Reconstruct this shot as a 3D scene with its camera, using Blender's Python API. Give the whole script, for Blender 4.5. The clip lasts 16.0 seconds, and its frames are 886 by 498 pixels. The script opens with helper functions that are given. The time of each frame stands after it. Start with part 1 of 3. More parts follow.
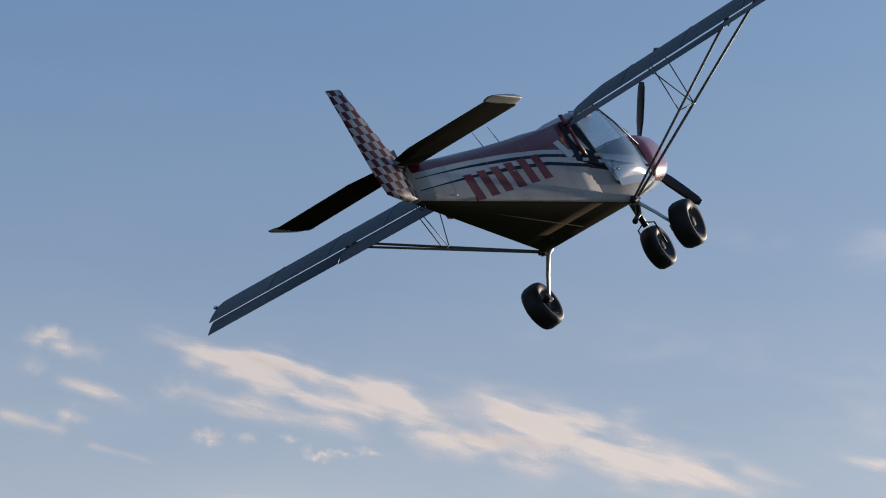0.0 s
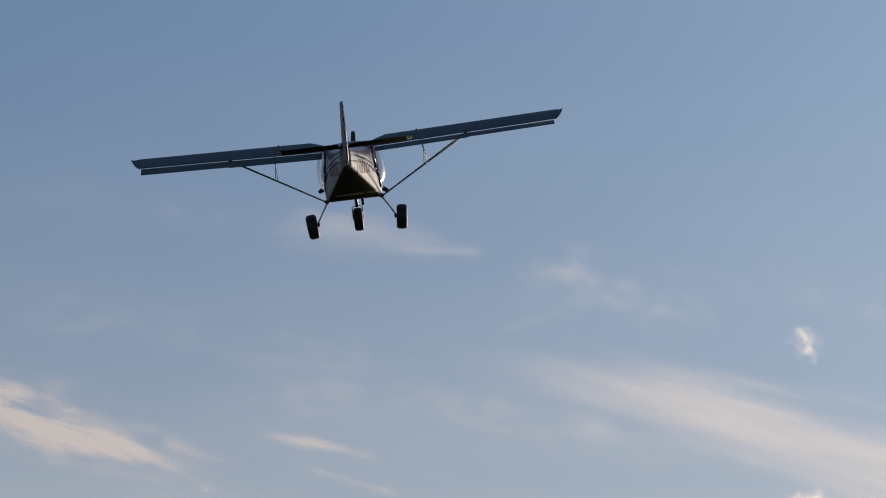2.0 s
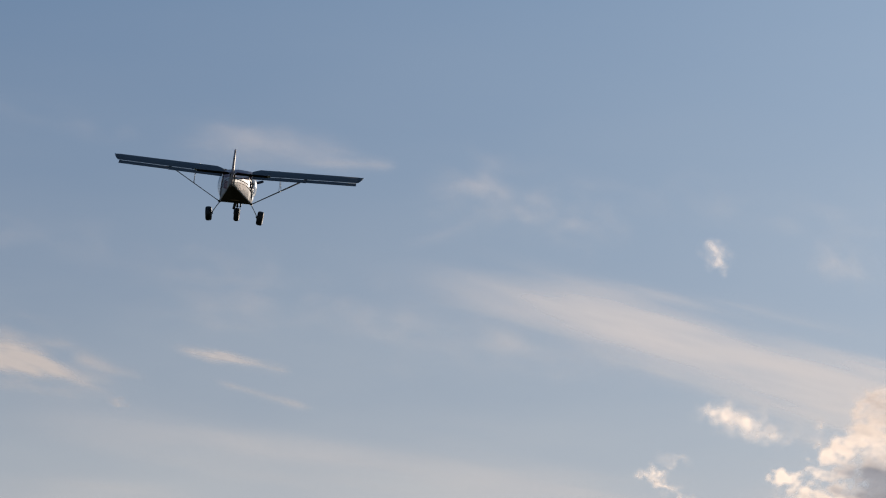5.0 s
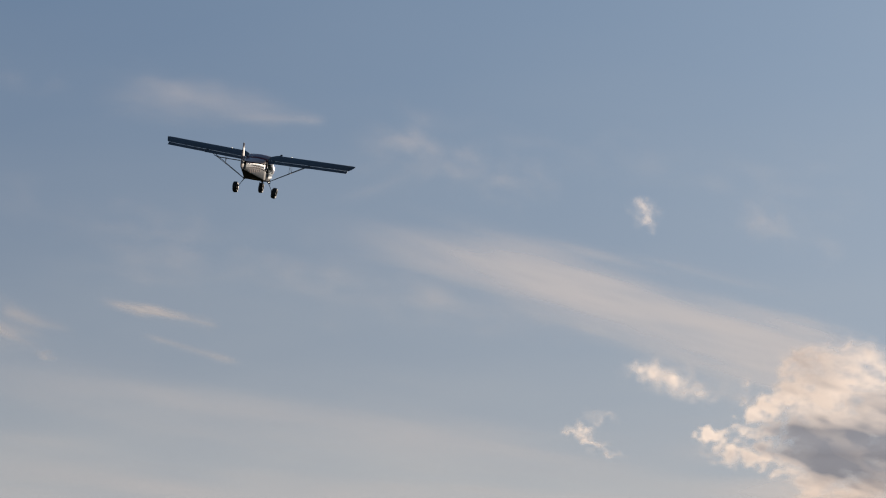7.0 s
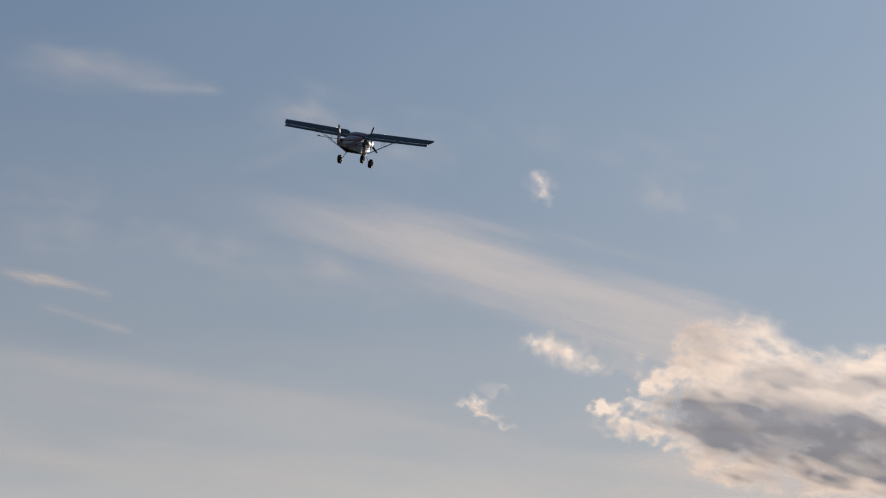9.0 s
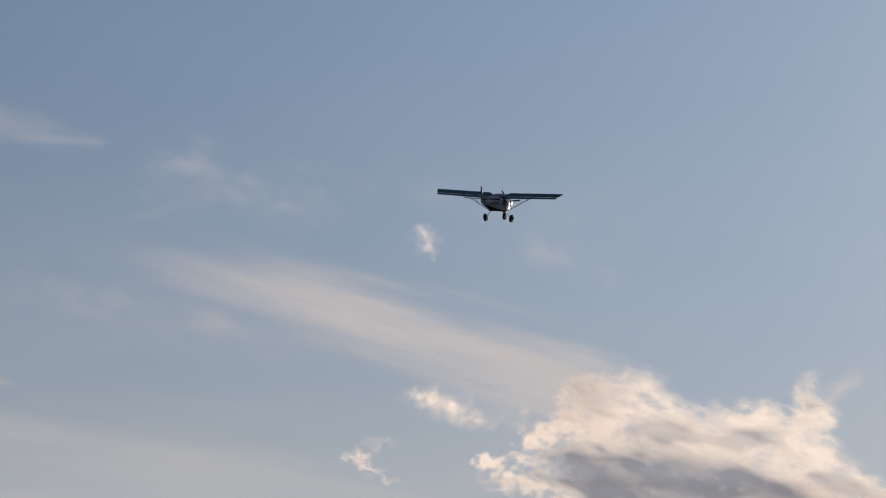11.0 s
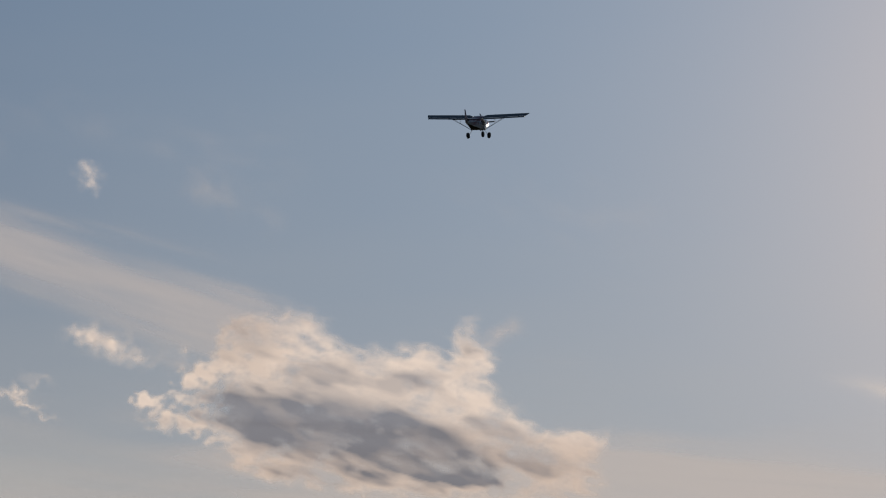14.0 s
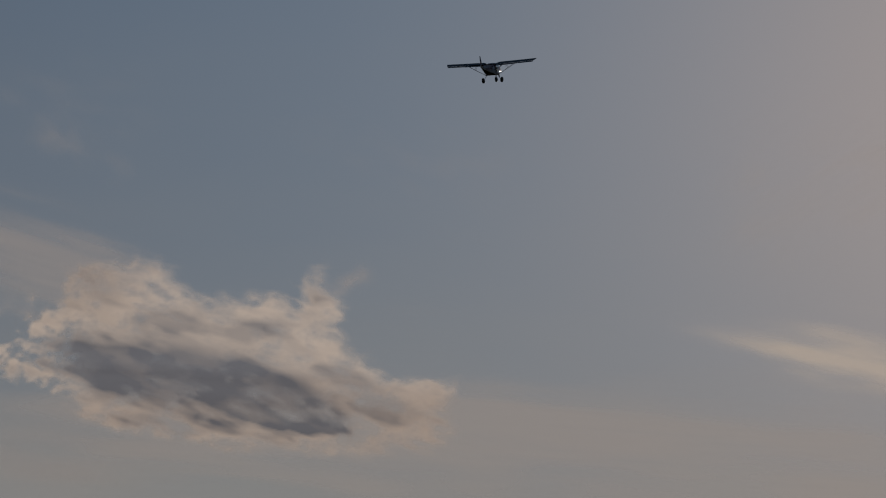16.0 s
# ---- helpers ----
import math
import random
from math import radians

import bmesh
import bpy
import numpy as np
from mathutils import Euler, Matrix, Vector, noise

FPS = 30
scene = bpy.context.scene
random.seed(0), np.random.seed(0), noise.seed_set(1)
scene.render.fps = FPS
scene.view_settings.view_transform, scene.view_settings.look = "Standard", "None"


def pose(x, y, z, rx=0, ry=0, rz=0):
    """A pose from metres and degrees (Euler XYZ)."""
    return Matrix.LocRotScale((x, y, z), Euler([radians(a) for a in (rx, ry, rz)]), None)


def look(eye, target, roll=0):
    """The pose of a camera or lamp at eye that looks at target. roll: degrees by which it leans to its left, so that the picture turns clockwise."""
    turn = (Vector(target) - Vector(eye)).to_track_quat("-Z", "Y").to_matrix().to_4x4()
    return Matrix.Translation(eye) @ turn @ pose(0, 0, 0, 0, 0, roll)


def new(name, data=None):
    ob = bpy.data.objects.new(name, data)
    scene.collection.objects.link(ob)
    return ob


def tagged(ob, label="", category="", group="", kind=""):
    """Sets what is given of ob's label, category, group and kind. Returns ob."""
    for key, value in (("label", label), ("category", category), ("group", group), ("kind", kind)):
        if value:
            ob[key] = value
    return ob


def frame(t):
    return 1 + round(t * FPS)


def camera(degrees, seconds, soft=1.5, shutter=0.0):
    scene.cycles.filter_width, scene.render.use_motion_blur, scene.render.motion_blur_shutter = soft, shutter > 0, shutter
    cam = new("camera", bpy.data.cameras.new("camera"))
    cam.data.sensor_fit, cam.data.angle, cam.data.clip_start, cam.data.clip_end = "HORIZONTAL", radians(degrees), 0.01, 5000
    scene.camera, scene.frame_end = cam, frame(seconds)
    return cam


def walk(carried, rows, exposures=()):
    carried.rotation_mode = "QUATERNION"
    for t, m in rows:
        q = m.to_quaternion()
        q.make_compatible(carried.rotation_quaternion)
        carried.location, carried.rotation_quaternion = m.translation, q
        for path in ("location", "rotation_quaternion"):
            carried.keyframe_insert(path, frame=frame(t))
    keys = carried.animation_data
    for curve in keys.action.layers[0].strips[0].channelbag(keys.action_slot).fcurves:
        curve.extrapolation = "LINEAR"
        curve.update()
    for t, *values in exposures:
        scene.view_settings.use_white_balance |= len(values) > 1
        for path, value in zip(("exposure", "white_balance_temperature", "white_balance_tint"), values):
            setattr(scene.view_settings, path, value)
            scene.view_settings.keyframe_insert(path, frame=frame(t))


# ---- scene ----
CAM = [
    (0.0, 101.602, -0.456, 14.858),
    (0.2, 101.678, -0.538, 10.660),
    (0.5, 101.750, -0.316, 7.224),
    (1.0, 101.800, -0.345, 5.207),
    (1.5, 101.202, -0.326, 3.618),
    (2.0, 101.152, -0.233, 3.234),
    (2.5, 101.409, 0.025, 2.565),
    (3.0, 101.048, 0.315, 1.955),
    (3.5, 100.336, 0.538, 1.770),
    (3.7, 100.154, 0.394, 1.852),
    (5.8, 99.049, 0.202, 0.999),
    (6.0, 98.951, 0.248, 0.785),
    (6.5, 98.682, 0.147, 0.246),
    (7.0, 98.500, -0.000, 0.000),
    (7.5, 98.139, -0.076, -0.330),
    (8.0, 97.870, -0.202, -0.343),
    (8.5, 97.943, -0.253, -1.123),
    (9.0, 97.932, -0.208, -2.156),
    (11.3, 99.170, -0.200, -5.073),
    (11.5, 99.229, -0.288, -5.566),
    (12.0, 99.212, -0.353, -7.359),
    (12.5, 98.853, -0.566, -9.121),
    (13.0, 98.476, -0.725, -10.143),
    (13.5, 98.193, -0.689, -10.593),
    (14.0, 97.868, -0.557, -11.460),
    (14.5, 97.429, -0.412, -12.758),
    (15.0, 96.817, -0.416, -13.649),
    (15.5, 96.555, -0.356, -14.176),
    (16.0, 96.847, -0.322, -14.514),
]
PLANE = [
    (0.0, -5.490, 25.879, 7.340, 16.36, -22.59, -16.54),
    (0.5, -4.193, 32.306, 8.912, 15.09, -22.64, -11.53),
    (1.0, -3.744, 38.925, 10.403, 13.00, -18.83, -5.76),
    (1.5, -4.012, 45.521, 11.757, 11.62, -13.35, -1.26),
    (2.0, -4.675, 52.080, 12.949, 10.45, -7.10, 2.35),
    (2.5, -5.536, 58.386, 13.972, 9.45, -4.65, 4.65),
    (3.0, -6.450, 64.500, 14.907, 8.62, -1.94, 5.38),
    (3.5, -7.444, 71.085, 15.800, 8.26, 2.03, 5.25),
    (6.0, -9.379, 104.977, 20.296, 9.53, 7.10, 0.32),
    (7.0, -7.955, 118.742, 22.406, 10.46, 10.39, -5.35),
    (8.0, -4.633, 132.923, 24.761, 11.22, 11.36, -10.37),
    (9.0, 0.861, 146.986, 27.236, 11.20, 10.29, -14.33),
    (11.5, 21.911, 181.279, 33.323, 10.05, 1.78, -22.53),
    (12.0, 26.636, 187.482, 34.749, 9.85, -1.40, -23.23),
    (12.5, 31.395, 193.788, 36.295, 9.78, 0.11, -24.01),
    (13.5, 40.928, 207.065, 39.620, 10.49, 0.35, -26.34),
    (15.0, 55.337, 224.910, 44.253, 9.66, 2.55, -27.20),
    (15.5, 60.605, 231.627, 45.654, 9.34, 0.40, -28.43),
    (16.0, 66.053, 238.751, 47.017, 9.07, -1.73, -30.21),
]
EYE = (0.0, 0.0, 1.6)
cam = camera(17.82, 16.0, soft=1.1)
walk(cam, [(t, pose(*EYE, rx, ry, rz)) for t, rx, ry, rz in CAM],
     exposures=[(0, 0.66), (0.3, 0.5), (0.6, 0.38), (1.2, 0.32), (2.5, 0.3), (3.5, 0.31), (6.0, 0.18), (6.5, 0.05), (9.0, 0.04), (11.5, 0.06), (12.5, -0.15), (13.5, -0.26), (14.5, -0.32), (15.0, -0.58), (15.5, -0.85), (16.0, -1.18)])

# ---- sky, sun ----
SUN_AZ, SUN_EL = 24.0, 8.5
SKY_STRENGTH = 0.1
SKY_AIR, SKY_TINT = (1.0, 0.0, 2.0), (2.95, 2.85, 3.35)
SKY_HOLD = 1.2
HAZE, HAZE_DEPTH, HAZE_SHARE = (4.95, 4.92, 4.8), 0.1, 1.3
DEEP, DEEP_SHARE = (0.63, 1.38, 2.62), 0.85
GLOW, GLOW_POWER, GLOW_SHARE, GLOW_EL = (4.8, 6.12, 7.75), 11.0, 0.61, 6.0
HALO, HALO_POWER, HALO_SHARE = (8.2, 7.0, 6.55), 95.0, 0.85


def heading(az, el):
    a, e = radians(az), radians(el)
    return Vector((math.sin(a) * math.cos(e), math.cos(a) * math.cos(e), math.sin(e)))


def make_world():
    """Clear evening sky, with milky haze towards the horizon and a pale glow round the sun."""
    w = bpy.data.worlds.new("sky")
    scene.world = w
    w.use_nodes = True
    nt = w.node_tree
    nt.nodes.clear()

    def calc(op, a, b=0.0):
        n = nt.nodes.new("ShaderNodeMath")
        n.operation = op
        for i, v in enumerate((a, b)):
            if isinstance(v, (int, float)):
                n.inputs[i].default_value = v
            else:
                nt.links.new(v, n.inputs[i])
        return n.outputs[0]

    def blend(fac, a, b):
        n = nt.nodes.new("ShaderNodeMix")
        n.data_type = "RGBA"
        nt.links.new(fac, n.inputs[0])
        for i, v in ((6, a), (7, b)):
            if isinstance(v, tuple):
                n.inputs[i].default_value = (*v, 1)
            else:
                nt.links.new(v, n.inputs[i])
        return n.outputs[2]

    sky = nt.nodes.new("ShaderNodeTexSky")
    sky.sky_type = "NISHITA"
    sky.sun_disc = False
    sky.sun_elevation, sky.sun_rotation = radians(SUN_EL), radians(SUN_AZ)
    sky.air_density, sky.dust_density, sky.ozone_density = SKY_AIR
    tint = nt.nodes.new("ShaderNodeMix")
    tint.data_type, tint.blend_type = "RGBA", "MULTIPLY"
    tint.inputs[0].default_value = 1.0
    tint.inputs[7].default_value = (*SKY_TINT, 1)
    # bright parts of the sky near the sun are held back, in their own hue
    grey = nt.nodes.new("ShaderNodeSeparateColor")
    nt.links.new(sky.outputs[0], grey.inputs[0])
    held = nt.nodes.new("ShaderNodeVectorMath")
    held.operation = "SCALE"
    nt.links.new(sky.outputs[0], held.inputs[0])
    nt.links.new(calc("DIVIDE", 1.0, calc("ADD", 1.0, calc("MULTIPLY", grey.outputs["Green"], SKY_HOLD))), held.inputs["Scale"])
    nt.links.new(held.outputs[0], tint.inputs[6])
    co = nt.nodes.new("ShaderNodeTexCoord")
    sep = nt.nodes.new("ShaderNodeSeparateXYZ")
    nt.links.new(co.outputs["Generated"], sep.inputs[0])
    dot = nt.nodes.new("ShaderNodeVectorMath")
    dot.operation = "DOT_PRODUCT"
    nt.links.new(co.outputs["Generated"], dot.inputs[0])
    dot.inputs[1].default_value = heading(SUN_AZ + 2.0, GLOW_EL)
    high = calc("MAXIMUM", sep.outputs["Z"], 0.0)
    mist = nt.nodes.new("ShaderNodeTexNoise")
    mist.inputs["Scale"].default_value, mist.inputs["Detail"].default_value = 9.0, 4
    stretch = nt.nodes.new("ShaderNodeMapping")
    stretch.inputs["Scale"].default_value = (1.0, 1.0, 3.5)
    stretch.inputs["Rotation"].default_value = (0, radians(14), 0)
    nt.links.new(co.outputs["Generated"], stretch.inputs["Vector"])
    nt.links.new(stretch.outputs[0], mist.inputs["Vector"])
    haze = calc("POWER", 2.718, calc("DIVIDE", high, -HAZE_DEPTH))
    haze = calc("MULTIPLY", haze, calc("ADD", 0.75, calc("MULTIPLY", mist.outputs[0], 0.5)))
    haze = calc("MINIMUM", calc("MULTIPLY", haze, HAZE_SHARE), 1.0)
    glow = calc("MULTIPLY", calc("POWER", calc("MAXIMUM", dot.outputs["Value"], 0.0), GLOW_POWER), GLOW_SHARE)
    near = nt.nodes.new("ShaderNodeVectorMath")
    near.operation = "DOT_PRODUCT"
    nt.links.new(co.outputs["Generated"], near.inputs[0])
    near.inputs[1].default_value = heading(SUN_AZ + 3.0, SUN_EL + 1.5)
    halo = calc("MULTIPLY", calc("POWER", calc("MAXIMUM", near.outputs["Value"], 0.0), HALO_POWER), HALO_SHARE)
    deep = nt.nodes.new("ShaderNodeValue")
    deep.outputs[0].default_value = DEEP_SHARE
    colour = blend(halo, blend(haze, blend(glow, blend(deep.outputs[0], tint.outputs[2], DEEP), GLOW), HAZE), HALO)
    back = nt.nodes.new("ShaderNodeBackground")
    back.inputs["Strength"].default_value = SKY_STRENGTH
    out = nt.nodes.new("ShaderNodeOutputWorld")
    nt.links.new(colour, back.inputs["Color"])
    nt.links.new(back.outputs[0], out.inputs["Surface"])


make_world()
sun = new("sun", bpy.data.lights.new("sun", "SUN"))
sun.data.energy, sun.data.angle, sun.data.color = 2.8, radians(0.5), (1.0, 0.85, 0.70)
sun.matrix_world = look((0, 0, 60), Vector((0, 0, 60)) - heading(SUN_AZ, SUN_EL))


# ---- materials ----
def shader(name):
    m = bpy.data.materials.new(name)
    m.use_nodes = True
    return m, m.node_tree, m.node_tree.nodes["Principled BSDF"]


def paint(name, colour, rough=0.3, metal=0.0, coat=0.0, vary=0.12, scale=6.0, bump=0.02, dirt=None, spec=0.5):
    """Paint or bare stuff with a coarse and a fine variation and a slight relief."""
    m, nt, b = shader(name)
    co = nt.nodes.new("ShaderNodeTexCoord")
    big = nt.nodes.new("ShaderNodeTexNoise")
    big.inputs["Scale"].default_value, big.inputs["Detail"].default_value = scale * 0.35, 4
    fine = nt.nodes.new("ShaderNodeTexNoise")
    fine.inputs["Scale"].default_value, fine.inputs["Detail"].default_value = scale * 8, 5
    for n in (big, fine):
        nt.links.new(co.outputs["Object"], n.inputs["Vector"])
    mix = nt.nodes.new("ShaderNodeMix")
    mix.data_type = "RGBA"
    d = dirt or [c * (1 - 2.2 * vary) for c in colour]
    mix.inputs[6].default_value = (*colour, 1)
    mix.inputs[7].default_value = (*d, 1)
    s = nt.nodes.new("ShaderNodeMath")
    s.operation = "MULTIPLY"
    ramp = nt.nodes.new("ShaderNodeMapRange")
    ramp.inputs[1].default_value, ramp.inputs[2].default_value = 0.42, 0.75
    nt.links.new(big.outputs[0], ramp.inputs[0])
    nt.links.new(ramp.outputs[0], s.inputs[0])
    nt.links.new(fine.outputs[0], s.inputs[1])
    nt.links.new(s.outputs[0], mix.inputs[0])
    nt.links.new(mix.outputs[2], b.inputs["Base Color"])
    r = nt.nodes.new("ShaderNodeMapRange")
    r.inputs[3].default_value, r.inputs[4].default_value = rough * 0.8, min(1, rough * 1.35)
    nt.links.new(fine.outputs[0], r.inputs[0])
    nt.links.new(r.outputs[0], b.inputs["Roughness"])
    b.inputs["Metallic"].default_value = metal
    b.inputs["Coat Weight"].default_value = coat
    b.inputs["Coat Roughness"].default_value = 0.08
    b.inputs["Specular IOR Level"].default_value = spec
    if bump:
        bp = nt.nodes.new("ShaderNodeBump")
        bp.inputs["Strength"].default_value, bp.inputs["Distance"].default_value = 0.3, bump
        nt.links.new(big.outputs[0], bp.inputs["Height"])
        nt.links.new(bp.outputs[0], b.inputs["Normal"])
    return m


def checked(name, red, white, cell):
    m, nt, b = shader(name)
    co = nt.nodes.new("ShaderNodeTexCoord")
    # cells lie along the sweep of the leading edge
    apart = nt.nodes.new("ShaderNodeSeparateXYZ")
    swept = nt.nodes.new("ShaderNodeMath")
    swept.operation, swept.inputs[1].default_value = "MULTIPLY_ADD", 0.53
    join = nt.nodes.new("ShaderNodeCombineXYZ")
    join.inputs[0].default_value = 0.5 * cell
    ck = nt.nodes.new("ShaderNodeTexChecker")
    ck.inputs["Color1"].default_value, ck.inputs["Color2"].default_value = (*red, 1), (*white, 1)
    ck.inputs["Scale"].default_value = 1 / cell
    nt.links.new(co.outputs["Object"], apart.inputs[0])
    nt.links.new(apart.outputs["Z"], swept.inputs[0])
    nt.links.new(apart.outputs["Y"], swept.inputs[2])
    nt.links.new(swept.outputs[0], join.inputs[1])
    nt.links.new(apart.outputs["Z"], join.inputs[2])
    nt.links.new(join.outputs[0], ck.inputs["Vector"])
    no = nt.nodes.new("ShaderNodeTexNoise")
    no.inputs["Scale"].default_value = 18
    mul = nt.nodes.new("ShaderNodeMix")
    mul.data_type, mul.blend_type = "RGBA", "MULTIPLY"
    mul.inputs[0].default_value = 0.35
    nt.links.new(ck.outputs[0], mul.inputs[6])
    nt.links.new(no.outputs[0], mul.inputs[7])
    nt.links.new(mul.outputs[2], b.inputs["Base Color"])
    b.inputs["Roughness"].default_value = 0.5
    b.inputs["Specular IOR Level"].default_value = 0.15
    return m


def clear(name, tint=(0.9, 0.93, 0.95)):
    """Thin acrylic: clear, with a reflection that grows towards grazing."""
    m = bpy.data.materials.new(name)
    m.use_nodes = True
    nt = m.node_tree
    nt.nodes.clear()
    out = nt.nodes.new("ShaderNodeOutputMaterial")
    tr = nt.nodes.new("ShaderNodeBsdfTransparent")
    tr.inputs[0].default_value = (*tint, 1)
    gl = nt.nodes.new("ShaderNodeBsdfGlossy")
    gl.inputs["Roughness"].default_value = 0.11
    lw = nt.nodes.new("ShaderNodeLayerWeight")
    lw.inputs[0].default_value = 0.5
    sharp = nt.nodes.new("ShaderNodeMath")
    sharp.operation = "POWER"
    sharp.inputs[1].default_value = 3.5
    nt.links.new(lw.outputs["Facing"], sharp.inputs[0])
    fr = nt.nodes.new("ShaderNodeMath")
    fr.operation = "MULTIPLY_ADD"
    fr.inputs[1].default_value, fr.inputs[2].default_value = 0.6, 0.3
    nt.links.new(sharp.outputs[0], fr.inputs[0])
    mx = nt.nodes.new("ShaderNodeMixShader")
    nt.links.new(fr.outputs[0], mx.inputs[0])
    nt.links.new(tr.outputs[0], mx.inputs[1])
    nt.links.new(gl.outputs[0], mx.inputs[2])
    nt.links.new(mx.outputs[0], out.inputs["Surface"])
    return m


WHITE = paint("white_paint", (0.42, 0.43, 0.45), 0.5, 0.0, 0.0, 0.1, spec=0.04)
SILVER = paint("bare_silver_metal", (0.37, 0.36, 0.36), 0.55, 0.0, 0.0, 0.25, spec=0.04)
GLOSS = paint("glossy_white_paint", (0.6, 0.6, 0.61), 0.2, 0.0, 0.6, 0.04)
RED = paint("dark_red_paint", (0.11, 0.009, 0.014), 0.35, 0.0, 0.3, 0.15, spec=0.15)
COWL_RED = paint("cowl_red_paint", (0.42, 0.045, 0.06), 0.25, 0.0, 0.5, 0.1)
NAVY = paint("dark_stripe_paint", (0.03, 0.035, 0.05), 0.6, 0.0, 0.0, spec=0.0)
# the underside's shade is put into this dark belly colour
BELLY = paint("shaded_belly_metal", (0.068, 0.058, 0.042), 0.8, 0.0, 0.0, 0.2, 3.0, spec=0.0)
SKIN = paint("grey_wing_skin", (0.06, 0.06, 0.064), 0.5, 0.0, 0.0, 0.12, 3.0, spec=0.2)
TAILSKIN = paint("tail_skin", (0.03, 0.027, 0.021), 0.7, 0.0, 0.0, 0.15, 4.0, spec=0.0)
STEEL = paint("strut_metal", (0.2, 0.2, 0.205), 0.5, 0.1, spec=0.3)
LEG = paint("aluminium_leg", (0.55, 0.56, 0.58), 0.28, 0.9)
RUBBER = paint("tyre_rubber", (0.009, 0.009, 0.009), 0.55, 0.0, 0.0, 0.2, 20.0, spec=0.4)
BLACK = paint("black_plastic", (0.015, 0.015, 0.017), 0.4, 0.0, 0.0, 0.1)
RIM = paint("dark_hub_metal", (0.05, 0.05, 0.052), 0.6, 0.3, spec=0.2)
CAP = paint("white_tip_cap", (0.32, 0.32, 0.32), 0.5, 0.0, 0.0, 0.05, spec=0.15)
POLISH = paint("polished_metal", (0.75, 0.75, 0.76), 0.12, 1.0, 0.0, 0.04)
FABRIC = paint("seat_fabric", (0.09, 0.09, 0.10), 0.9, 0.0, 0.0, 0.2, 30.0)
LETTER = paint("dark_red_letters", (0.15, 0.045, 0.055), 0.55, 0.0, 0.0, spec=0.04)
CHECK = checked("red_white_checks", (0.13, 0.012, 0.017), (0.45, 0.44, 0.45), 0.076)
GLASS = clear("acrylic")
# pale colour stands in for the sky seen through clear windows
PANE = paint("sky_pale_pane", (0.42, 0.46, 0.50), 0.3, 0.0, 0.0, 0.05, spec=0.1)


def cloud_stuff(name, colour, shaded_colour, stretch, scale, amount, opacity, crisp):
    """Cloud: clear where thin, passing and scattering the sun's light where dense; its shading is painted in grey."""
    m = bpy.data.materials.new(name)
    m.use_nodes = True
    nt = m.node_tree
    nt.nodes.clear()

    def node(kind, **kw):
        n = nt.nodes.new(kind)
        for k, v in kw.items():
            n.inputs[int(k[1:])].default_value = v
        return n

    def math_(op, a, b):
        n = nt.nodes.new("ShaderNodeMath")
        n.operation = op
        for i, v in enumerate((a, b)):
            if isinstance(v, (int, float)):
                n.inputs[i].default_value = v
            else:
                nt.links.new(v, n.inputs[i])
        return n.outputs[0]

    den = nt.nodes.new("ShaderNodeAttribute")
    den.attribute_name = "cloud_cover"
    shading = nt.nodes.new("ShaderNodeAttribute")
    shading.attribute_name = "cloud_shading"
    flow = nt.nodes.new("ShaderNodeAttribute")
    flow.attribute_name = "flow"
    mp = nt.nodes.new("ShaderNodeMapping")
    mp.inputs["Scale"].default_value = (1 / stretch, 1, 1)
    nt.links.new(flow.outputs["Vector"], mp.inputs["Vector"])
    no = nt.nodes.new("ShaderNodeTexNoise")
    no.inputs["Scale"].default_value, no.inputs["Detail"].default_value = scale, 5 if amount > 0.6 else 2.5
    no.inputs["Roughness"].default_value, no.inputs["Distortion"].default_value = 0.46, 0.4
    nt.links.new(mp.outputs[0], no.inputs["Vector"])
    dev = math_("MULTIPLY", math_("SUBTRACT", no.outputs[0], 0.5), amount)
    soft = math_("MULTIPLY", den.outputs["Fac"], math_("ADD", 1.0, math_("MULTIPLY", dev, 2.0)))
    edge = math_("ADD", soft, math_("MULTIPLY", math_("MULTIPLY", dev, crisp), math_("MINIMUM", math_("MULTIPLY", den.outputs["Fac"], 3.0), 1.0)))
    al = nt.nodes.new("ShaderNodeMapRange")
    al.interpolation_type = "SMOOTHSTEP"
    al.inputs[1].default_value, al.inputs[2].default_value, al.inputs[4].default_value = 0.0, 1.25, opacity
    nt.links.new(edge, al.inputs[0])
    mix = nt.nodes.new("ShaderNodeMix")
    mix.data_type = "RGBA"
    mix.inputs[6].default_value, mix.inputs[7].default_value = (*colour, 1), (*shaded_colour, 1)
    nt.links.new(math_("ADD", shading.outputs["Fac"], math_("MULTIPLY", dev, math_("MULTIPLY", shading.outputs["Fac"], 0.4))), mix.inputs[0])
    tl = nt.nodes.new("ShaderNodeBsdfTranslucent")
    nt.links.new(mix.outputs[2], tl.inputs[0])
    tr = nt.nodes.new("ShaderNodeBsdfTransparent")
    mx = nt.nodes.new("ShaderNodeMixShader")
    out = nt.nodes.new("ShaderNodeOutputMaterial")
    nt.links.new(al.outputs[0], mx.inputs[0])
    nt.links.new(tr.outputs[0], mx.inputs[1])
    nt.links.new(tl.outputs[0], mx.inputs[2])
    nt.links.new(mx.outputs[0], out.inputs["Surface"])
    return m


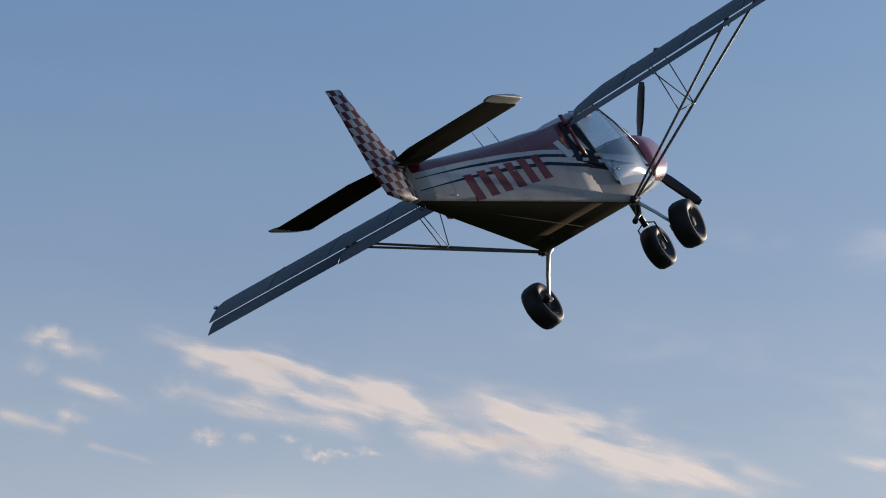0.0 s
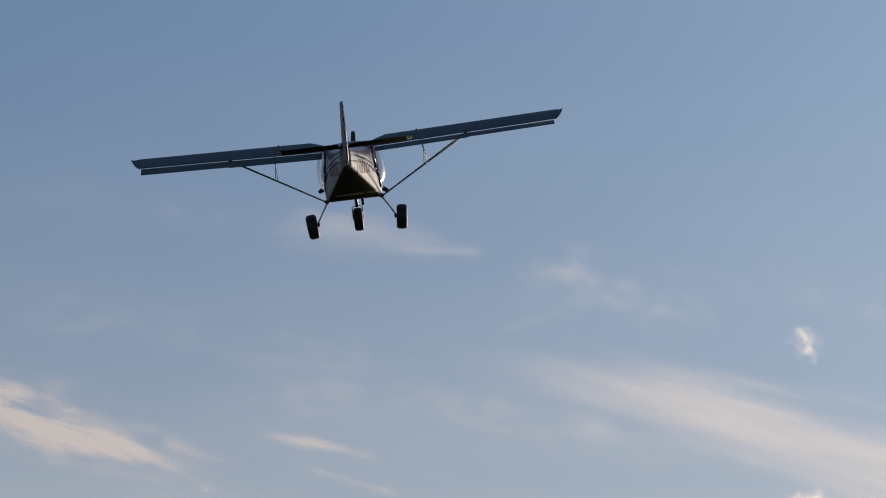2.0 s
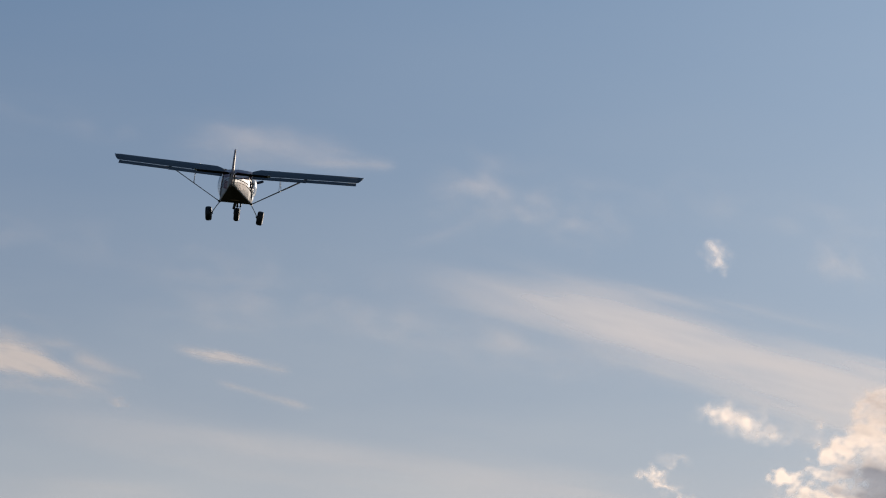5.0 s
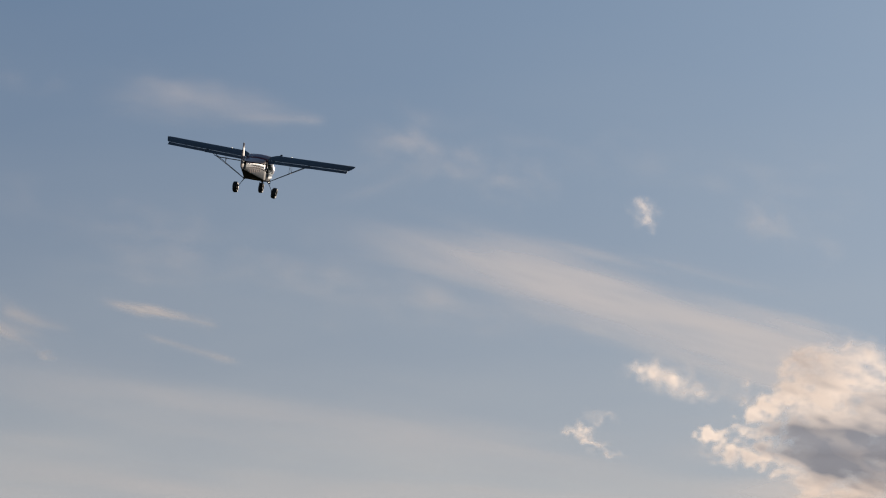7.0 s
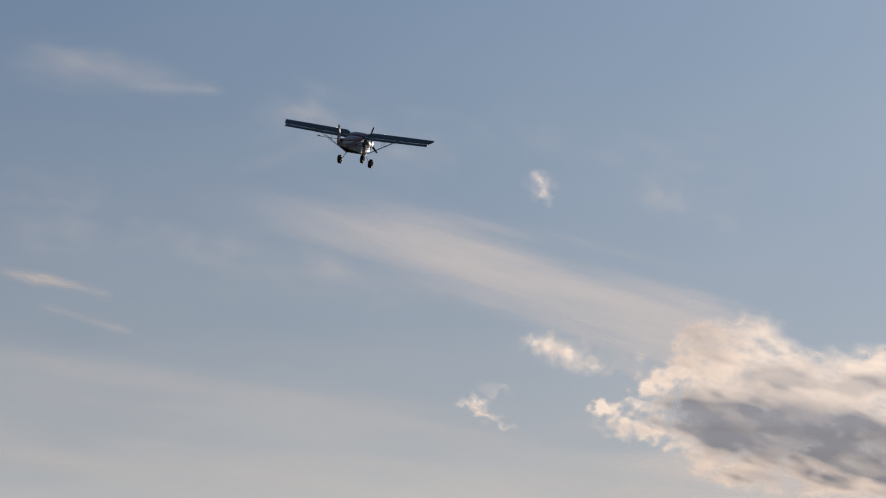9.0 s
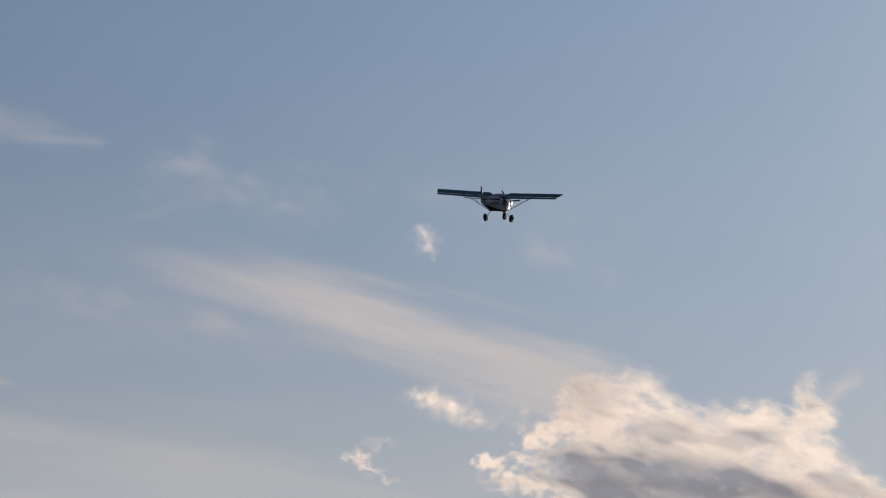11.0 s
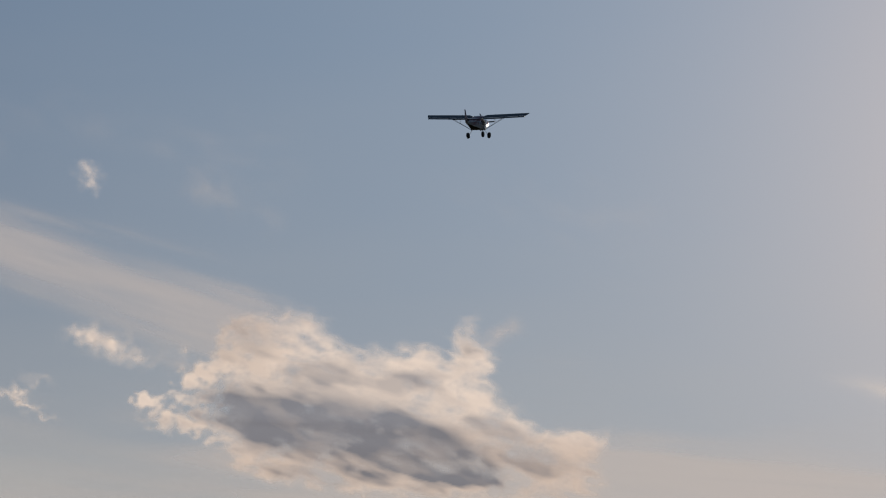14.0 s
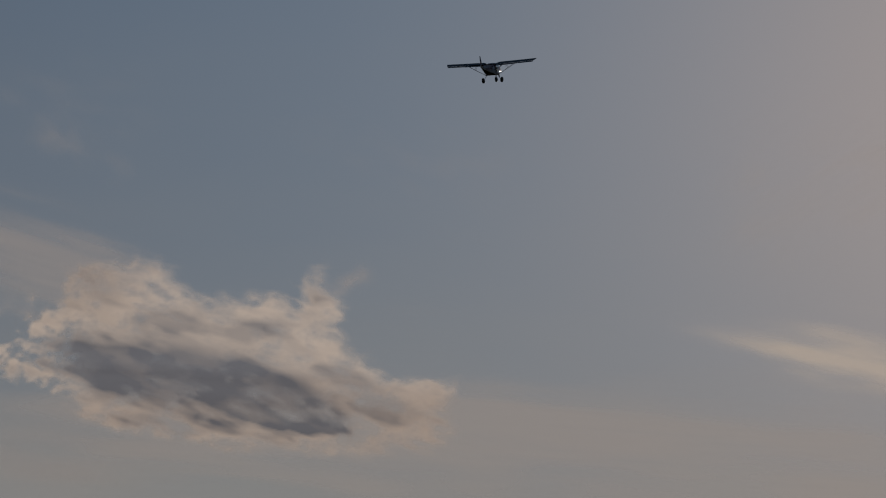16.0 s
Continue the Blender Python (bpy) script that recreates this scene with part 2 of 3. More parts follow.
CIRRUS = cloud_stuff("cirrus", (0.57, 0.53, 0.51), (0.55, 0.52, 0.50), 6.0, 2.3, 1.9, 0.76, 0.0)
VEIL = cloud_stuff("veil", (0.635, 0.597, 0.585), (0.635, 0.597, 0.585), 6.0, 0.9, 0.5, 0.6, 0.0)
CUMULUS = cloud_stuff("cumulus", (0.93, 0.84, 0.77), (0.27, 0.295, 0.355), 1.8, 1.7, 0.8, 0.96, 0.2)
# brighter cirrus for near the sun, its sunlit look put into the colour
SUNLIT_CIRRUS = cloud_stuff("dense_ice_cloud", (0.95, 0.86, 0.76), (0.95, 0.86, 0.76), 6.0, 1.1, 0.5, 0.7, 0.0)

# ---- ground ----


def make_ground():
    m, nt, b = shader("meadow_grass")
    co = nt.nodes.new("ShaderNodeTexCoord")
    big = nt.nodes.new("ShaderNodeTexNoise")
    big.inputs["Scale"].default_value, big.inputs["Detail"].default_value = 0.02, 6
    fine = nt.nodes.new("ShaderNodeTexNoise")
    fine.inputs["Scale"].default_value, fine.inputs["Detail"].default_value = 9.0, 6
    for n in (big, fine):
        nt.links.new(co.outputs["Object"], n.inputs["Vector"])
    a = nt.nodes.new("ShaderNodeMix")
    a.data_type = "RGBA"
    a.inputs[6].default_value, a.inputs[7].default_value = (0.045, 0.06, 0.02, 1), (0.10, 0.09, 0.04, 1)
    nt.links.new(big.outputs[0], a.inputs[0])
    c = nt.nodes.new("ShaderNodeMix")
    c.data_type, c.blend_type = "RGBA", "OVERLAY"
    c.inputs[0].default_value = 0.7
    nt.links.new(a.outputs[2], c.inputs[6])
    nt.links.new(fine.outputs[0], c.inputs[7])
    nt.links.new(c.outputs[2], b.inputs["Base Color"])
    b.inputs["Roughness"].default_value = 0.95
    bp = nt.nodes.new("ShaderNodeBump")
    bp.inputs["Strength"].default_value, bp.inputs["Distance"].default_value = 0.8, 0.06
    nt.links.new(fine.outputs[0], bp.inputs["Height"])
    nt.links.new(bp.outputs[0], b.inputs["Normal"])
    bm = bmesh.new()
    rings = [0, 6, 20, 60, 160, 400, 1000, 2500, 6000]
    prev = None
    for r in rings:
        if r == 0:
            ring = [bm.verts.new((0, 0, 0))]
        else:
            ring = [bm.verts.new((r * math.cos(k * math.tau / 64), r * math.sin(k * math.tau / 64),
                                  0 if r > 2000 else 0.12 * noise.noise((r * math.cos(k * math.tau / 64) * 0.02, r * math.sin(k * math.tau / 64) * 0.02, 3)))) for k in range(64)]
        if prev:
            for k in range(64):
                j = (k + 1) % 64
                bm.faces.new((prev[0], ring[k], ring[j]) if len(prev) == 1 else (prev[k], ring[k], ring[j], prev[j]))
        prev = ring
    me = bpy.data.meshes.new("ground")
    bm.to_mesh(me)
    me.materials.append(m)
    return tagged(new("ground", me), "wide dull green grass airfield reaching the horizon", "ground", kind="structure")


make_ground()

# ---- clouds ----
RADIUS = 4300.0


def fbm(x, y, z, octaves=5):
    return noise.fractal((x, y, z), 1.0, 2.1, octaves)


def cloud(name, label, az, el, length, height, tilt, shape, material, step, category="cloud"):
    """A cloud as a far curved layer: its middle at az, el; length along its run and height across it, in degrees of the
    sky;
    tilt: degrees by which it falls to the right. shape(a, b) gives density and painted shading."""
    f = heading(az, el)
    right = f.cross(Vector((0, 0, 1))).normalized()
    up = right.cross(f)
    c, s = math.cos(radians(tilt)), math.sin(radians(tilt))
    along, across = right * c - up * s, right * s + up * c
    nx, ny = int(length / step) + 1, int(height / step) + 1
    radius = RADIUS - 2.0 * (len([o for o in bpy.data.objects if "cloud" in o.name or "cirrus" in o.name]) + 1)
    centre = Vector(EYE) + f * radius
    co, den, shading, flow = [], [], [], []
    for j in range(ny + 1):
        b = (j / ny - 0.5) * height
        for i in range(nx + 1):
            a = (i / nx - 0.5) * length
            d, k = shape(a, b)
            fade = min(1, (0.5 * length - abs(a)) / (0.1 * length)) * min(1, (0.5 * height - abs(b)) / (0.1 * height))
            way = (f + along * math.tan(radians(a)) + across * math.tan(radians(b))).normalized()
            co.append(Vector(EYE) + way * radius - centre)
            den.append(max(0.0, min(1.3, d)) * max(0, fade))
            shading.append(max(0.0, min(1.0, k)))
            flow.append((a + az, b + el * 3, az * 0.37))
    faces = []
    for j in range(ny):
        for i in range(nx):
            q = (j * (nx + 1) + i, j * (nx + 1) + i + 1, (j + 1) * (nx + 1) + i + 1, (j + 1) * (nx + 1) + i)
            if max(den[k] for k in q) > 0.012:
                faces.append(q)
    used = sorted({k for q in faces for k in q})
    at = {k: n for n, k in enumerate(used)}
    me = bpy.data.meshes.new(name)
    me.from_pydata([co[k] for k in used], [], [[at[k] for k in q] for q in faces])
    for key, kind, vals in (("cloud_cover", "FLOAT", den), ("cloud_shading", "FLOAT", shading)):
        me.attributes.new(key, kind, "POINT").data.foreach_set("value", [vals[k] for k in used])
    me.attributes.new("flow", "FLOAT_VECTOR", "POINT").data.foreach_set("vector", [v for k in used for v in flow[k]])
    me.polygons.foreach_set("use_smooth", [True] * len(me.polygons))
    me.materials.append(material)
    ob = new(name, me)
    ob.location = centre
    return tagged(ob, label, category, "clouds in the sky", "stuff")


def streak(length, width, seed, head=0.25, tail=0.25, power=1.0, bow=0.0, widen=0.0, rough=0.55, stretch=3.0, level=1.0, crown=1.7, fine=3):
    """A combed-out band of ice cloud; head and tail: the shares of it over which its ends fade."""
    def shape(a, b):
        u = a / length + 0.5
        if not 0 <= u <= 1:
            return 0, 0
        n1 = fbm(a * 0.8 / stretch + seed, b * 0.8, seed, 3)
        n2 = fbm(a * 2.6 / stretch, b * 2.6 + seed, seed + 7, fine)
        mid = bow * (1 - (2 * u - 1) ** 2) + 0.3 * width * n1
        w = width * (1 + widen * (u - 0.5)) * (1 + 0.35 * n2)
        ends = min(1, u / head) * min(1, (1 - u) / tail)
        ends = ends * ends * (3 - 2 * ends)
        d = math.exp(-abs((b - mid) / max(0.02, w * 0.5)) ** crown)
        return level * d * ends ** power * (1 + rough * n2 + 0.25 * n1), 0
    return shape


def puff(width, height, seed, level=1.0, rough=0.7):
    def shape(a, b):
        x = a + 0.18 * width * fbm(a * 3 / width, b * 3 / width, seed, 3)
        y = b + 0.18 * width * fbm(a * 3 / width, b * 3 / width, seed + 5, 3)
        r = math.hypot(x / (0.5 * width), y / (0.5 * height))
        return level * (max(0.0, 1.25 - r) * (1 + rough * fbm(a * 5 / width, b * 5 / width, seed + 9, 2))), 0
    return shape


def heap(lobes, core, faint, seed):
    """A ragged heaped cloud: lobes (a, b, half length, half height, fall) and painted grey shade middles alike."""
    def fill(a, b, items, soft):
        total = 0.0
        for x, y, w, h, fall in items:
            c, s = math.cos(radians(fall)), math.sin(radians(fall))
            p, q = (a - x) * c - (b - y) * s, (a - x) * s + (b - y) * c
            r = math.hypot(p / w, q / h)
            if r < soft:
                total += 1 - r / soft
        return total

    fc, fs = math.cos(radians(17)), math.sin(radians(17))

    def shape(a, b):
        p, q = a * fc - b * fs, a * fs + b * fc      # along and across the wind
        puffy = max(0.0, min(1.0, -2.0 - a))         # small firm heads upwind, torn veils elsewhere
        n0, n1 = fbm(a * 0.9, b * 1.1, seed, 4), fbm(a * 0.9 + 31, b * 1.1, seed + 3, 4)
        x, y = a + (0.26 - 0.1 * puffy) * n0, b + (0.18 - 0.08 * puffy) * n1
        body = fill(x, y, lobes, 1.75)
        if body <= 0:
            return 0, 0
        bill = fbm(a * 2.0, b * 2.6, seed + 11, 4)
        comb = fbm(p * 0.9, q * 3.4, seed + 17, 3)
        thread = 0.5 - abs(2.2 * fbm(p * 1.3 + 0.4 * n0, q * 2.8 + 0.4 * n1, seed + 41, 3))
        tatter = fbm(a * 4.5, b * 5.5, seed + 29, 2)
        edge = min(1.0, 0.3 + body)
        torn = 0.36 * bill + 0.36 * comb + 0.28 * thread
        d = (1.0 - 0.12 * puffy) * min(1.25, body) - 0.2 - 0.1 * puffy + edge * ((1 - puffy) * torn + puffy * (0.55 * bill + 0.75 * tatter))
        u, v = a + 0.18 * n0 + 0.1 * comb, b + 0.11 * n1 + 0.07 * comb
        # shade of the cloud's middle, painted grey onto the one layer
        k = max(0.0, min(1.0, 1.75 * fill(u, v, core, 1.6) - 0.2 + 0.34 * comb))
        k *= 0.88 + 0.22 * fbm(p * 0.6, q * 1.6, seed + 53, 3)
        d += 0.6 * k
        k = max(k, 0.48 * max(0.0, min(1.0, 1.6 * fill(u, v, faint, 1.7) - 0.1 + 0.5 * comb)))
        # mottled shading painted over the bright parts
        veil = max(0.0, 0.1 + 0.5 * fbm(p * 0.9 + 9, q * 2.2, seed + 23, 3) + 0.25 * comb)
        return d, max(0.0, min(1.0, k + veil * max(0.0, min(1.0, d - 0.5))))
    return shape


def span(p, q):
    """Middle, length and fall of a band from p to q, in degrees."""
    (x0, y0), (x1, y1) = p, q
    m = ((x0 + x1) / 2, (y0 + y1) / 2)
    dx = (x1 - x0) * math.cos(radians(m[1]))
    return (*m, math.hypot(dx, y1 - y0), math.degrees(math.atan2(y0 - y1, dx)))


def band(name, label, p, q, width, material, seed, step=0.06, **kw):
    az, el, length, fall = span(p, q)
    cloud(name, label, az, el, length * 1.1, width * 3.2 + 2 * abs(kw.get("bow", 0)), fall, streak(length, width, seed, fine=3 if step <= 0.06 else 2, **kw), material, step)


def make_clouds():
    # the broken streaks behind the take-off
    band("cirrus_cloud", "long bright ragged streak of pinkish white cirrus", (-22.0, 10.05), (-11.4, 7.0), 0.72, CIRRUS, 2, head=0.3, tail=0.3, rough=0.95, level=1.08, widen=1.1, step=0.05)
    band("cirrus_cloud", "broad bright streak of pinkish white cirrus", (-15.8, 8.7), (-7.2, 6.5), 0.9, CIRRUS, 5, head=0.35, tail=0.35, rough=0.6, level=1.25, widen=-0.6, step=0.05)
    band("cirrus_cloud", "faint thin strand of cirrus under a brighter streak", (-20.6, 8.75), (-16.0, 7.7), 0.36, CIRRUS, 9, level=0.75, step=0.04)
    band("cirrus_cloud", "faint thin strand of cirrus above a brighter streak", (-19.4, 9.5), (-16.2, 8.5), 0.3, CIRRUS, 10, level=0.4, step=0.05)
    band("cirrus_cloud", "small thin white cirrus streak", (-23.0, 8.85), (-20.7, 8.25), 0.26, CIRRUS, 12, level=0.85, step=0.04)
    band("cirrus_cloud", "small thin white cirrus streak", (-24.2, 8.2), (-22.4, 7.7), 0.3, CIRRUS, 14, level=0.8, step=0.04)
    band("cirrus_cloud", "thin pale cirrus thread", (-22.4, 7.6), (-20.6, 7.15), 0.14, CIRRUS, 16, level=0.5, step=0.04)
    band("cirrus_cloud", "thin pale cirrus thread low over the horizon", (-20.5, 6.7), (-16.0, 6.2), 0.22, CIRRUS, 18, level=0.35, step=0.06)
    for k, (az, el, w, h, lv) in enumerate(((-22.75, 9.5, 1.4, 0.45, 0.75), (-23.35, 9.15, 0.6, 0.35, 0.8), (-22.5, 8.15, 0.75, 0.45, 0.9),
                                            (-19.7, 7.75, 0.6, 0.3, 0.95), (-18.95, 7.73, 0.42, 0.22, 0.8), (-18.05, 7.74, 0.4, 0.16, 0.55),
                                            (-17.45, 7.43, 0.55, 0.18, 1.0), (-16.95, 7.44, 0.35, 0.15, 0.8), (-16.4, 7.47, 0.5, 0.16, 0.75),
                                            (-20.3, 8.65, 0.8, 0.45, 0.55), (-8.05, 6.27, 0.4, 0.12, 0.8))):
        cloud("cloud_puff", "small soft white cloud puff", az, el, w * 2.4, h * 3.0, 8, puff(w * 1.35, h * 1.35, 20 + k, lv * 0.6, 0.5), CIRRUS, 0.03)
    # wisps high over the climb
    band("cirrus_wisp", "thin pale cirrus wisp with a brighter flat tip", (-5.7, 11.3), (-2.2, 11.1), 0.36, VEIL, 31, head=0.7, tail=0.16, rough=0.35, level=0.5, bow=-0.05, widen=-0.5, crown=1.4)
    band("cirrus_wisp", "soft pale plume of cirrus over a brighter tip", (-7.9, 11.5), (-2.5, 11.12), 0.75, VEIL, 32, head=0.45, tail=0.3, level=0.42, rough=0.5, widen=-1.1, bow=0.14)
    band("cirrus_wisp", "broad faint veil of cirrus", (-2.4, 10.85), (2.9, 9.6), 1.0, VEIL, 33, level=0.33, rough=0.8, stretch=1.6)
    band("cirrus_wisp", "faint hanging cirrus strand", (-2.6, 9.3), (0.3, 10.4), 0.45, VEIL, 36, level=0.2, rough=0.8, stretch=2.5)
    cloud("cloud_puff", "small lone white cloud tuft", 4.15, 9.2, 1.3, 1.3, 40, puff(0.8, 0.6, 41, 0.42, 0.7), CUMULUS, 0.025)
    cloud("cloud_puff", "faint loose white cloud tuft", 6.6, 9.05, 2.6, 1.8, 20, puff(1.5, 1.0, 43, 0.25, 1.0), VEIL, 0.05)
    # the long bow of cirrus
    band("cirrus_cloud", "long soft bow of pale cirrus above a heaped cloud", (-4.1, 9.0), (9.6, 5.2), 1.45, VEIL, 51, head=0.55, tail=0.2, bow=0.5, widen=0.7, level=1.0, crown=2.3, rough=0.32, step=0.045, stretch=8.0)
    band("cirrus_cloud", "thin small bright cirrus streak", (-7.2, 7.5), (-4.4, 6.83), 0.22, CIRRUS, 55, level=0.78, tail=0.2, step=0.03)
    band("cirrus_cloud", "thin small faint cirrus streak", (-6.3, 6.8), (-3.9, 6.1), 0.2, CIRRUS, 57, level=0.32, step=0.03)
    band("cirrus_cloud", "short faint cirrus streak", (-9.2, 7.2), (-7.2, 6.7), 0.3, CIRRUS, 59, level=0.45, step=0.04)
    # low milky veils
    band("veil_cloud", "wide milky veil of low thin cloud", (-12.0, 6.3), (7.0, 3.3), 1.5, VEIL, 61, level=0.42, rough=0.35, step=0.12, stretch=8.0)
    band("veil_cloud", "wide milky veil of low thin cloud", (-14.0, 4.5), (12.0, 1.6), 1.5, VEIL, 63, level=0.52, rough=0.4, step=0.12, stretch=8.0)
    band("veil_cloud", "low warm veil of thin cloud near the horizon", (2.0, 3.7), (28.0, 2.0), 2.7, VEIL, 67, level=0.95, rough=0.4, step=0.12, stretch=8.0)
    band("veil_cloud", "faint upright veil of thin cloud near the sun", (19.5, 6.5), (27.0, 10.5), 2.2, VEIL, 69, level=0.45, rough=0.5, step=0.15, stretch=3.0)
    # the heaped cloud and its outliers
    lobes = [(-1.45, 1.22, 1.32, 0.76, 10), (-1.85, 1.72, 0.6, 0.39, 0), (0.18, 0.9, 1.26, 0.46, 5), (1.56, 0.89, 1.05, 0.6, 0), (2.3, 1.19, 0.39, 0.66, -8), (2.01, 0.1, 0.97, 0.53, 30), (3.39, -0.48, 1.2, 0.48, 25), (4.13, -1.03, 0.6, 0.5, 0), (4.5, -0.51, 0.53, 0.16, -22), (1.38, -1.36, 2.86, 0.3, 6), (-2.45, -0.72, 1.32, 0.23, 22), (-3.83, -0.03, 0.55, 0.34, 10), (-3.29, 0.77, 0.41, 0.32, 0), (-2.68, 0.5, 0.69, 0.27, 0), (-2.45, -0.04, 0.71, 0.3, 10), (-4.34, 0.32, 0.3, 0.15, 0), (-2.17, 0.99, 0.69, 0.46, 0), (-0.1, -0.34, 2.52, 0.92, 12)]
    # where the grey shading is painted, strong and weak
    core = [(-0.22, -0.25, 2.46, 0.73, 10), (1.48, -0.78, 1.32, 0.41, 20), (-1.94, -0.12, 1.09, 0.39, 14), (1.83, -1.14, 0.86, 0.14, 10)]
    faint = [(2.87, -0.38, 0.71, 0.25, 26), (3.68, -0.94, 0.55, 0.18, 5), (0.93, 0.71, 0.63, 0.18, 0), (-0.73, 0.87, 0.69, 0.23, 10), (-0.79, -1.19, 0.8, 0.11, 10)]
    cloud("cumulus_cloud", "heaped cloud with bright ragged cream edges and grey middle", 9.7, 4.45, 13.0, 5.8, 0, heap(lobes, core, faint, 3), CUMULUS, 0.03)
    for k, (az, el, w, h, lv) in enumerate(((2.80, 4.81, 0.60, 0.23, 1.1), (2.49, 4.79, 0.20, 0.14, 0.9), (3.03, 4.57, 0.63, 0.17, 1), (3.30, 4.40, 0.71, 0.13, 0.7), (3.53, 4.32, 0.51, 0.11, 0.5), (3.22, 5.06, 1.00, 0.17, 0.4), (4.18, 5.98, 1.00, 0.49, 1.1), (4.73, 5.75, 1.14, 0.49, 1.1), (5.17, 5.56, 0.86, 0.34, 0.9), (5.71, 5.65, 1.14, 0.31, 0.35), (6.15, 5.74, 0.26, 0.31, 0.6))):
        cloud("cloud_puff", "small bright cream cloud puff beside a heaped cloud", az, el, w * 1.6, h * 2.6, 12, puff(w * 1.1, h * 1.35, 70 + k, lv * (0.62 if az < 4 else 0.52), 0.6), CUMULUS, 0.025)
    band("cirrus_wisp", "faint torn wisp above a heaped cloud", (11.6, 5.6), (13.2, 6.5), 0.35, VEIL, 75, level=0.7, rough=1.0, stretch=1.5, step=0.04)
    band("cirrus_cloud", "soft warm lens of cirrus near the sun", (18.4, 5.5), (28.5, 3.05), 1.0, SUNLIT_CIRRUS, 81, head=0.35, level=1.3, rough=0.4, widen=0.8, crown=1.6, bow=0.15, stretch=5.0)
    # thin milk between the wisps
    for k, (p, q, w, lv) in enumerate((((-9.0, 8.9), (2.5, 7.2), 1.5, 0.22), ((-15.0, 10.2), (-6.5, 9.0), 1.0, 0.15), ((1.5, 10.6), (9.5, 9.4), 1.3, 0.16), ((5.8, 9.3), (8.4, 8.1), 0.7, 0.24),
                                       ((-12.5, 12.3), (-7.0, 11.6), 0.7, 0.16), ((-4.5, 8.1), (3.5, 6.6), 0.8, 0.2), ((10.5, 9.6), (16.5, 7.6), 1.6, 0.14), ((-1.5, 11.2), (4.0, 10.3), 0.7, 0.14))):
        band("cirrus_wisp", "very faint thin milky wisp", p, q, w, VEIL, 90 + k, level=lv, rough=1.1, stretch=2.2, step=0.08)


make_clouds()


# ---- the aeroplane ----
def part(name, bm, material, parent, label=""):
    me = bpy.data.meshes.new(name)
    bmesh.ops.recalc_face_normals(bm, faces=bm.faces)
    bm.to_mesh(me)
    bm.free()
    for m in material if isinstance(material, (list, tuple)) else [material]:
        me.materials.append(m)
    ob = new(name, me)
    ob.parent = parent
    return tagged(ob, label)


def smooth(bm, angle=24):
    for f in bm.faces:
        f.smooth = True
    for e in bm.edges:
        if len(e.link_faces) == 2 and e.calc_face_angle(0) > radians(angle):
            e.smooth = False
    return bm


def loft(rings, closed=True, caps=True, mats=None, crease=24):
    """Skin over rings of points; mats: a material number for each strip."""
    bm = bmesh.new()
    vs = [[bm.verts.new(p) for p in r] for r in rings]
    n = len(rings[0])
    for a, b in zip(vs, vs[1:]):
        for k in range(n if closed else n - 1):
            j = (k + 1) % n
            f = bm.faces.new((a[k], a[j], b[j], b[k]))
            if mats:
                f.material_index = mats[k]
    if caps and closed:
        bm.faces.new(vs[0])
        bm.faces.new(vs[-1])
    return smooth(bm, crease)


def tube(points, radius, sides=8, flat=1.0):
    """A round or flattened bar along points."""
    pts = [Vector(p) for p in points]
    rings = []
    for i, p in enumerate(pts):
        d = (pts[min(i + 1, len(pts) - 1)] - pts[max(i - 1, 0)]).normalized()
        u = d.cross(Vector((0, 1, 0)) if abs(d.y) < 0.9 else Vector((1, 0, 0))).normalized()
        w = d.cross(u)
        r = radius[i] if isinstance(radius, (list, tuple)) else radius
        rings.append([p + u * (r * flat * math.cos(k * math.tau / sides)) + w * (r * math.sin(k * math.tau / sides)) for k in range(sides)])
    return loft(rings)


def box(c, size, bevel=0.01, turn=None):
    bm = bmesh.new()
    bmesh.ops.create_cube(bm, size=1.0)
    bmesh.ops.scale(bm, vec=size, verts=bm.verts)
    if bevel:
        bmesh.ops.bevel(bm, geom=bm.edges[:], offset=bevel, segments=2, affect="EDGES")
    bmesh.ops.transform(bm, matrix=Matrix.Translation(c) @ (turn or Matrix()), verts=bm.verts)
    return bm


def turned(profile, sides=28, axis="x"):
    """A body of revolution: profile of (along, radius)."""
    rings = []
    for a, r in profile:
        ring = []
        for k in range(sides):
            c, s = r * math.cos(k * math.tau / sides), r * math.sin(k * math.tau / sides)
            ring.append((a, c, s) if axis == "x" else (c, a, s))
        rings.append(ring)
    return loft(rings)


def foil(x, le, te, thick, n=9):
    """A wing section at x from its leading edge (y, z) to its trailing edge, flat below and bowed above."""
    (y0, z0), (y1, z1) = le, te
    dy, dz = y1 - y0, z1 - z0
    c = math.hypot(dy, dz)
    ny, nz = -dz / c, dy / c
    if nz < 0:
        ny, nz = -ny, -nz
    up, low = [], []
    for k in range(n + 1):
        u = (1 - math.cos(math.pi * k / n)) / 2
        t = 2.6 * (0.2969 * math.sqrt(u) - 0.126 * u - 0.3516 * u * u + 0.2843 * u ** 3 - 0.1036 * u ** 4)
        a, b = 1.45 * t * thick * c, -0.5 * t * thick * c
        up.append((x, y0 + dy * u + ny * a, z0 + dz * u + nz * a))
        low.append((x, y0 + dy * u + ny * b, z0 + dz * u + nz * b))
    return up + low[-2:0:-1]


def lerp(table, y):
    """Values between the rows of a table, by its first column."""
    for r, s in zip(table, table[1:]):
        if r[0] <= y <= s[0]:
            f = (y - r[0]) / (s[0] - r[0])
            return [a + (b - a) * f for a, b in zip(r[1:], s[1:])]
    return list(table[0][1:] if y < table[0][0] else table[-1][1:])


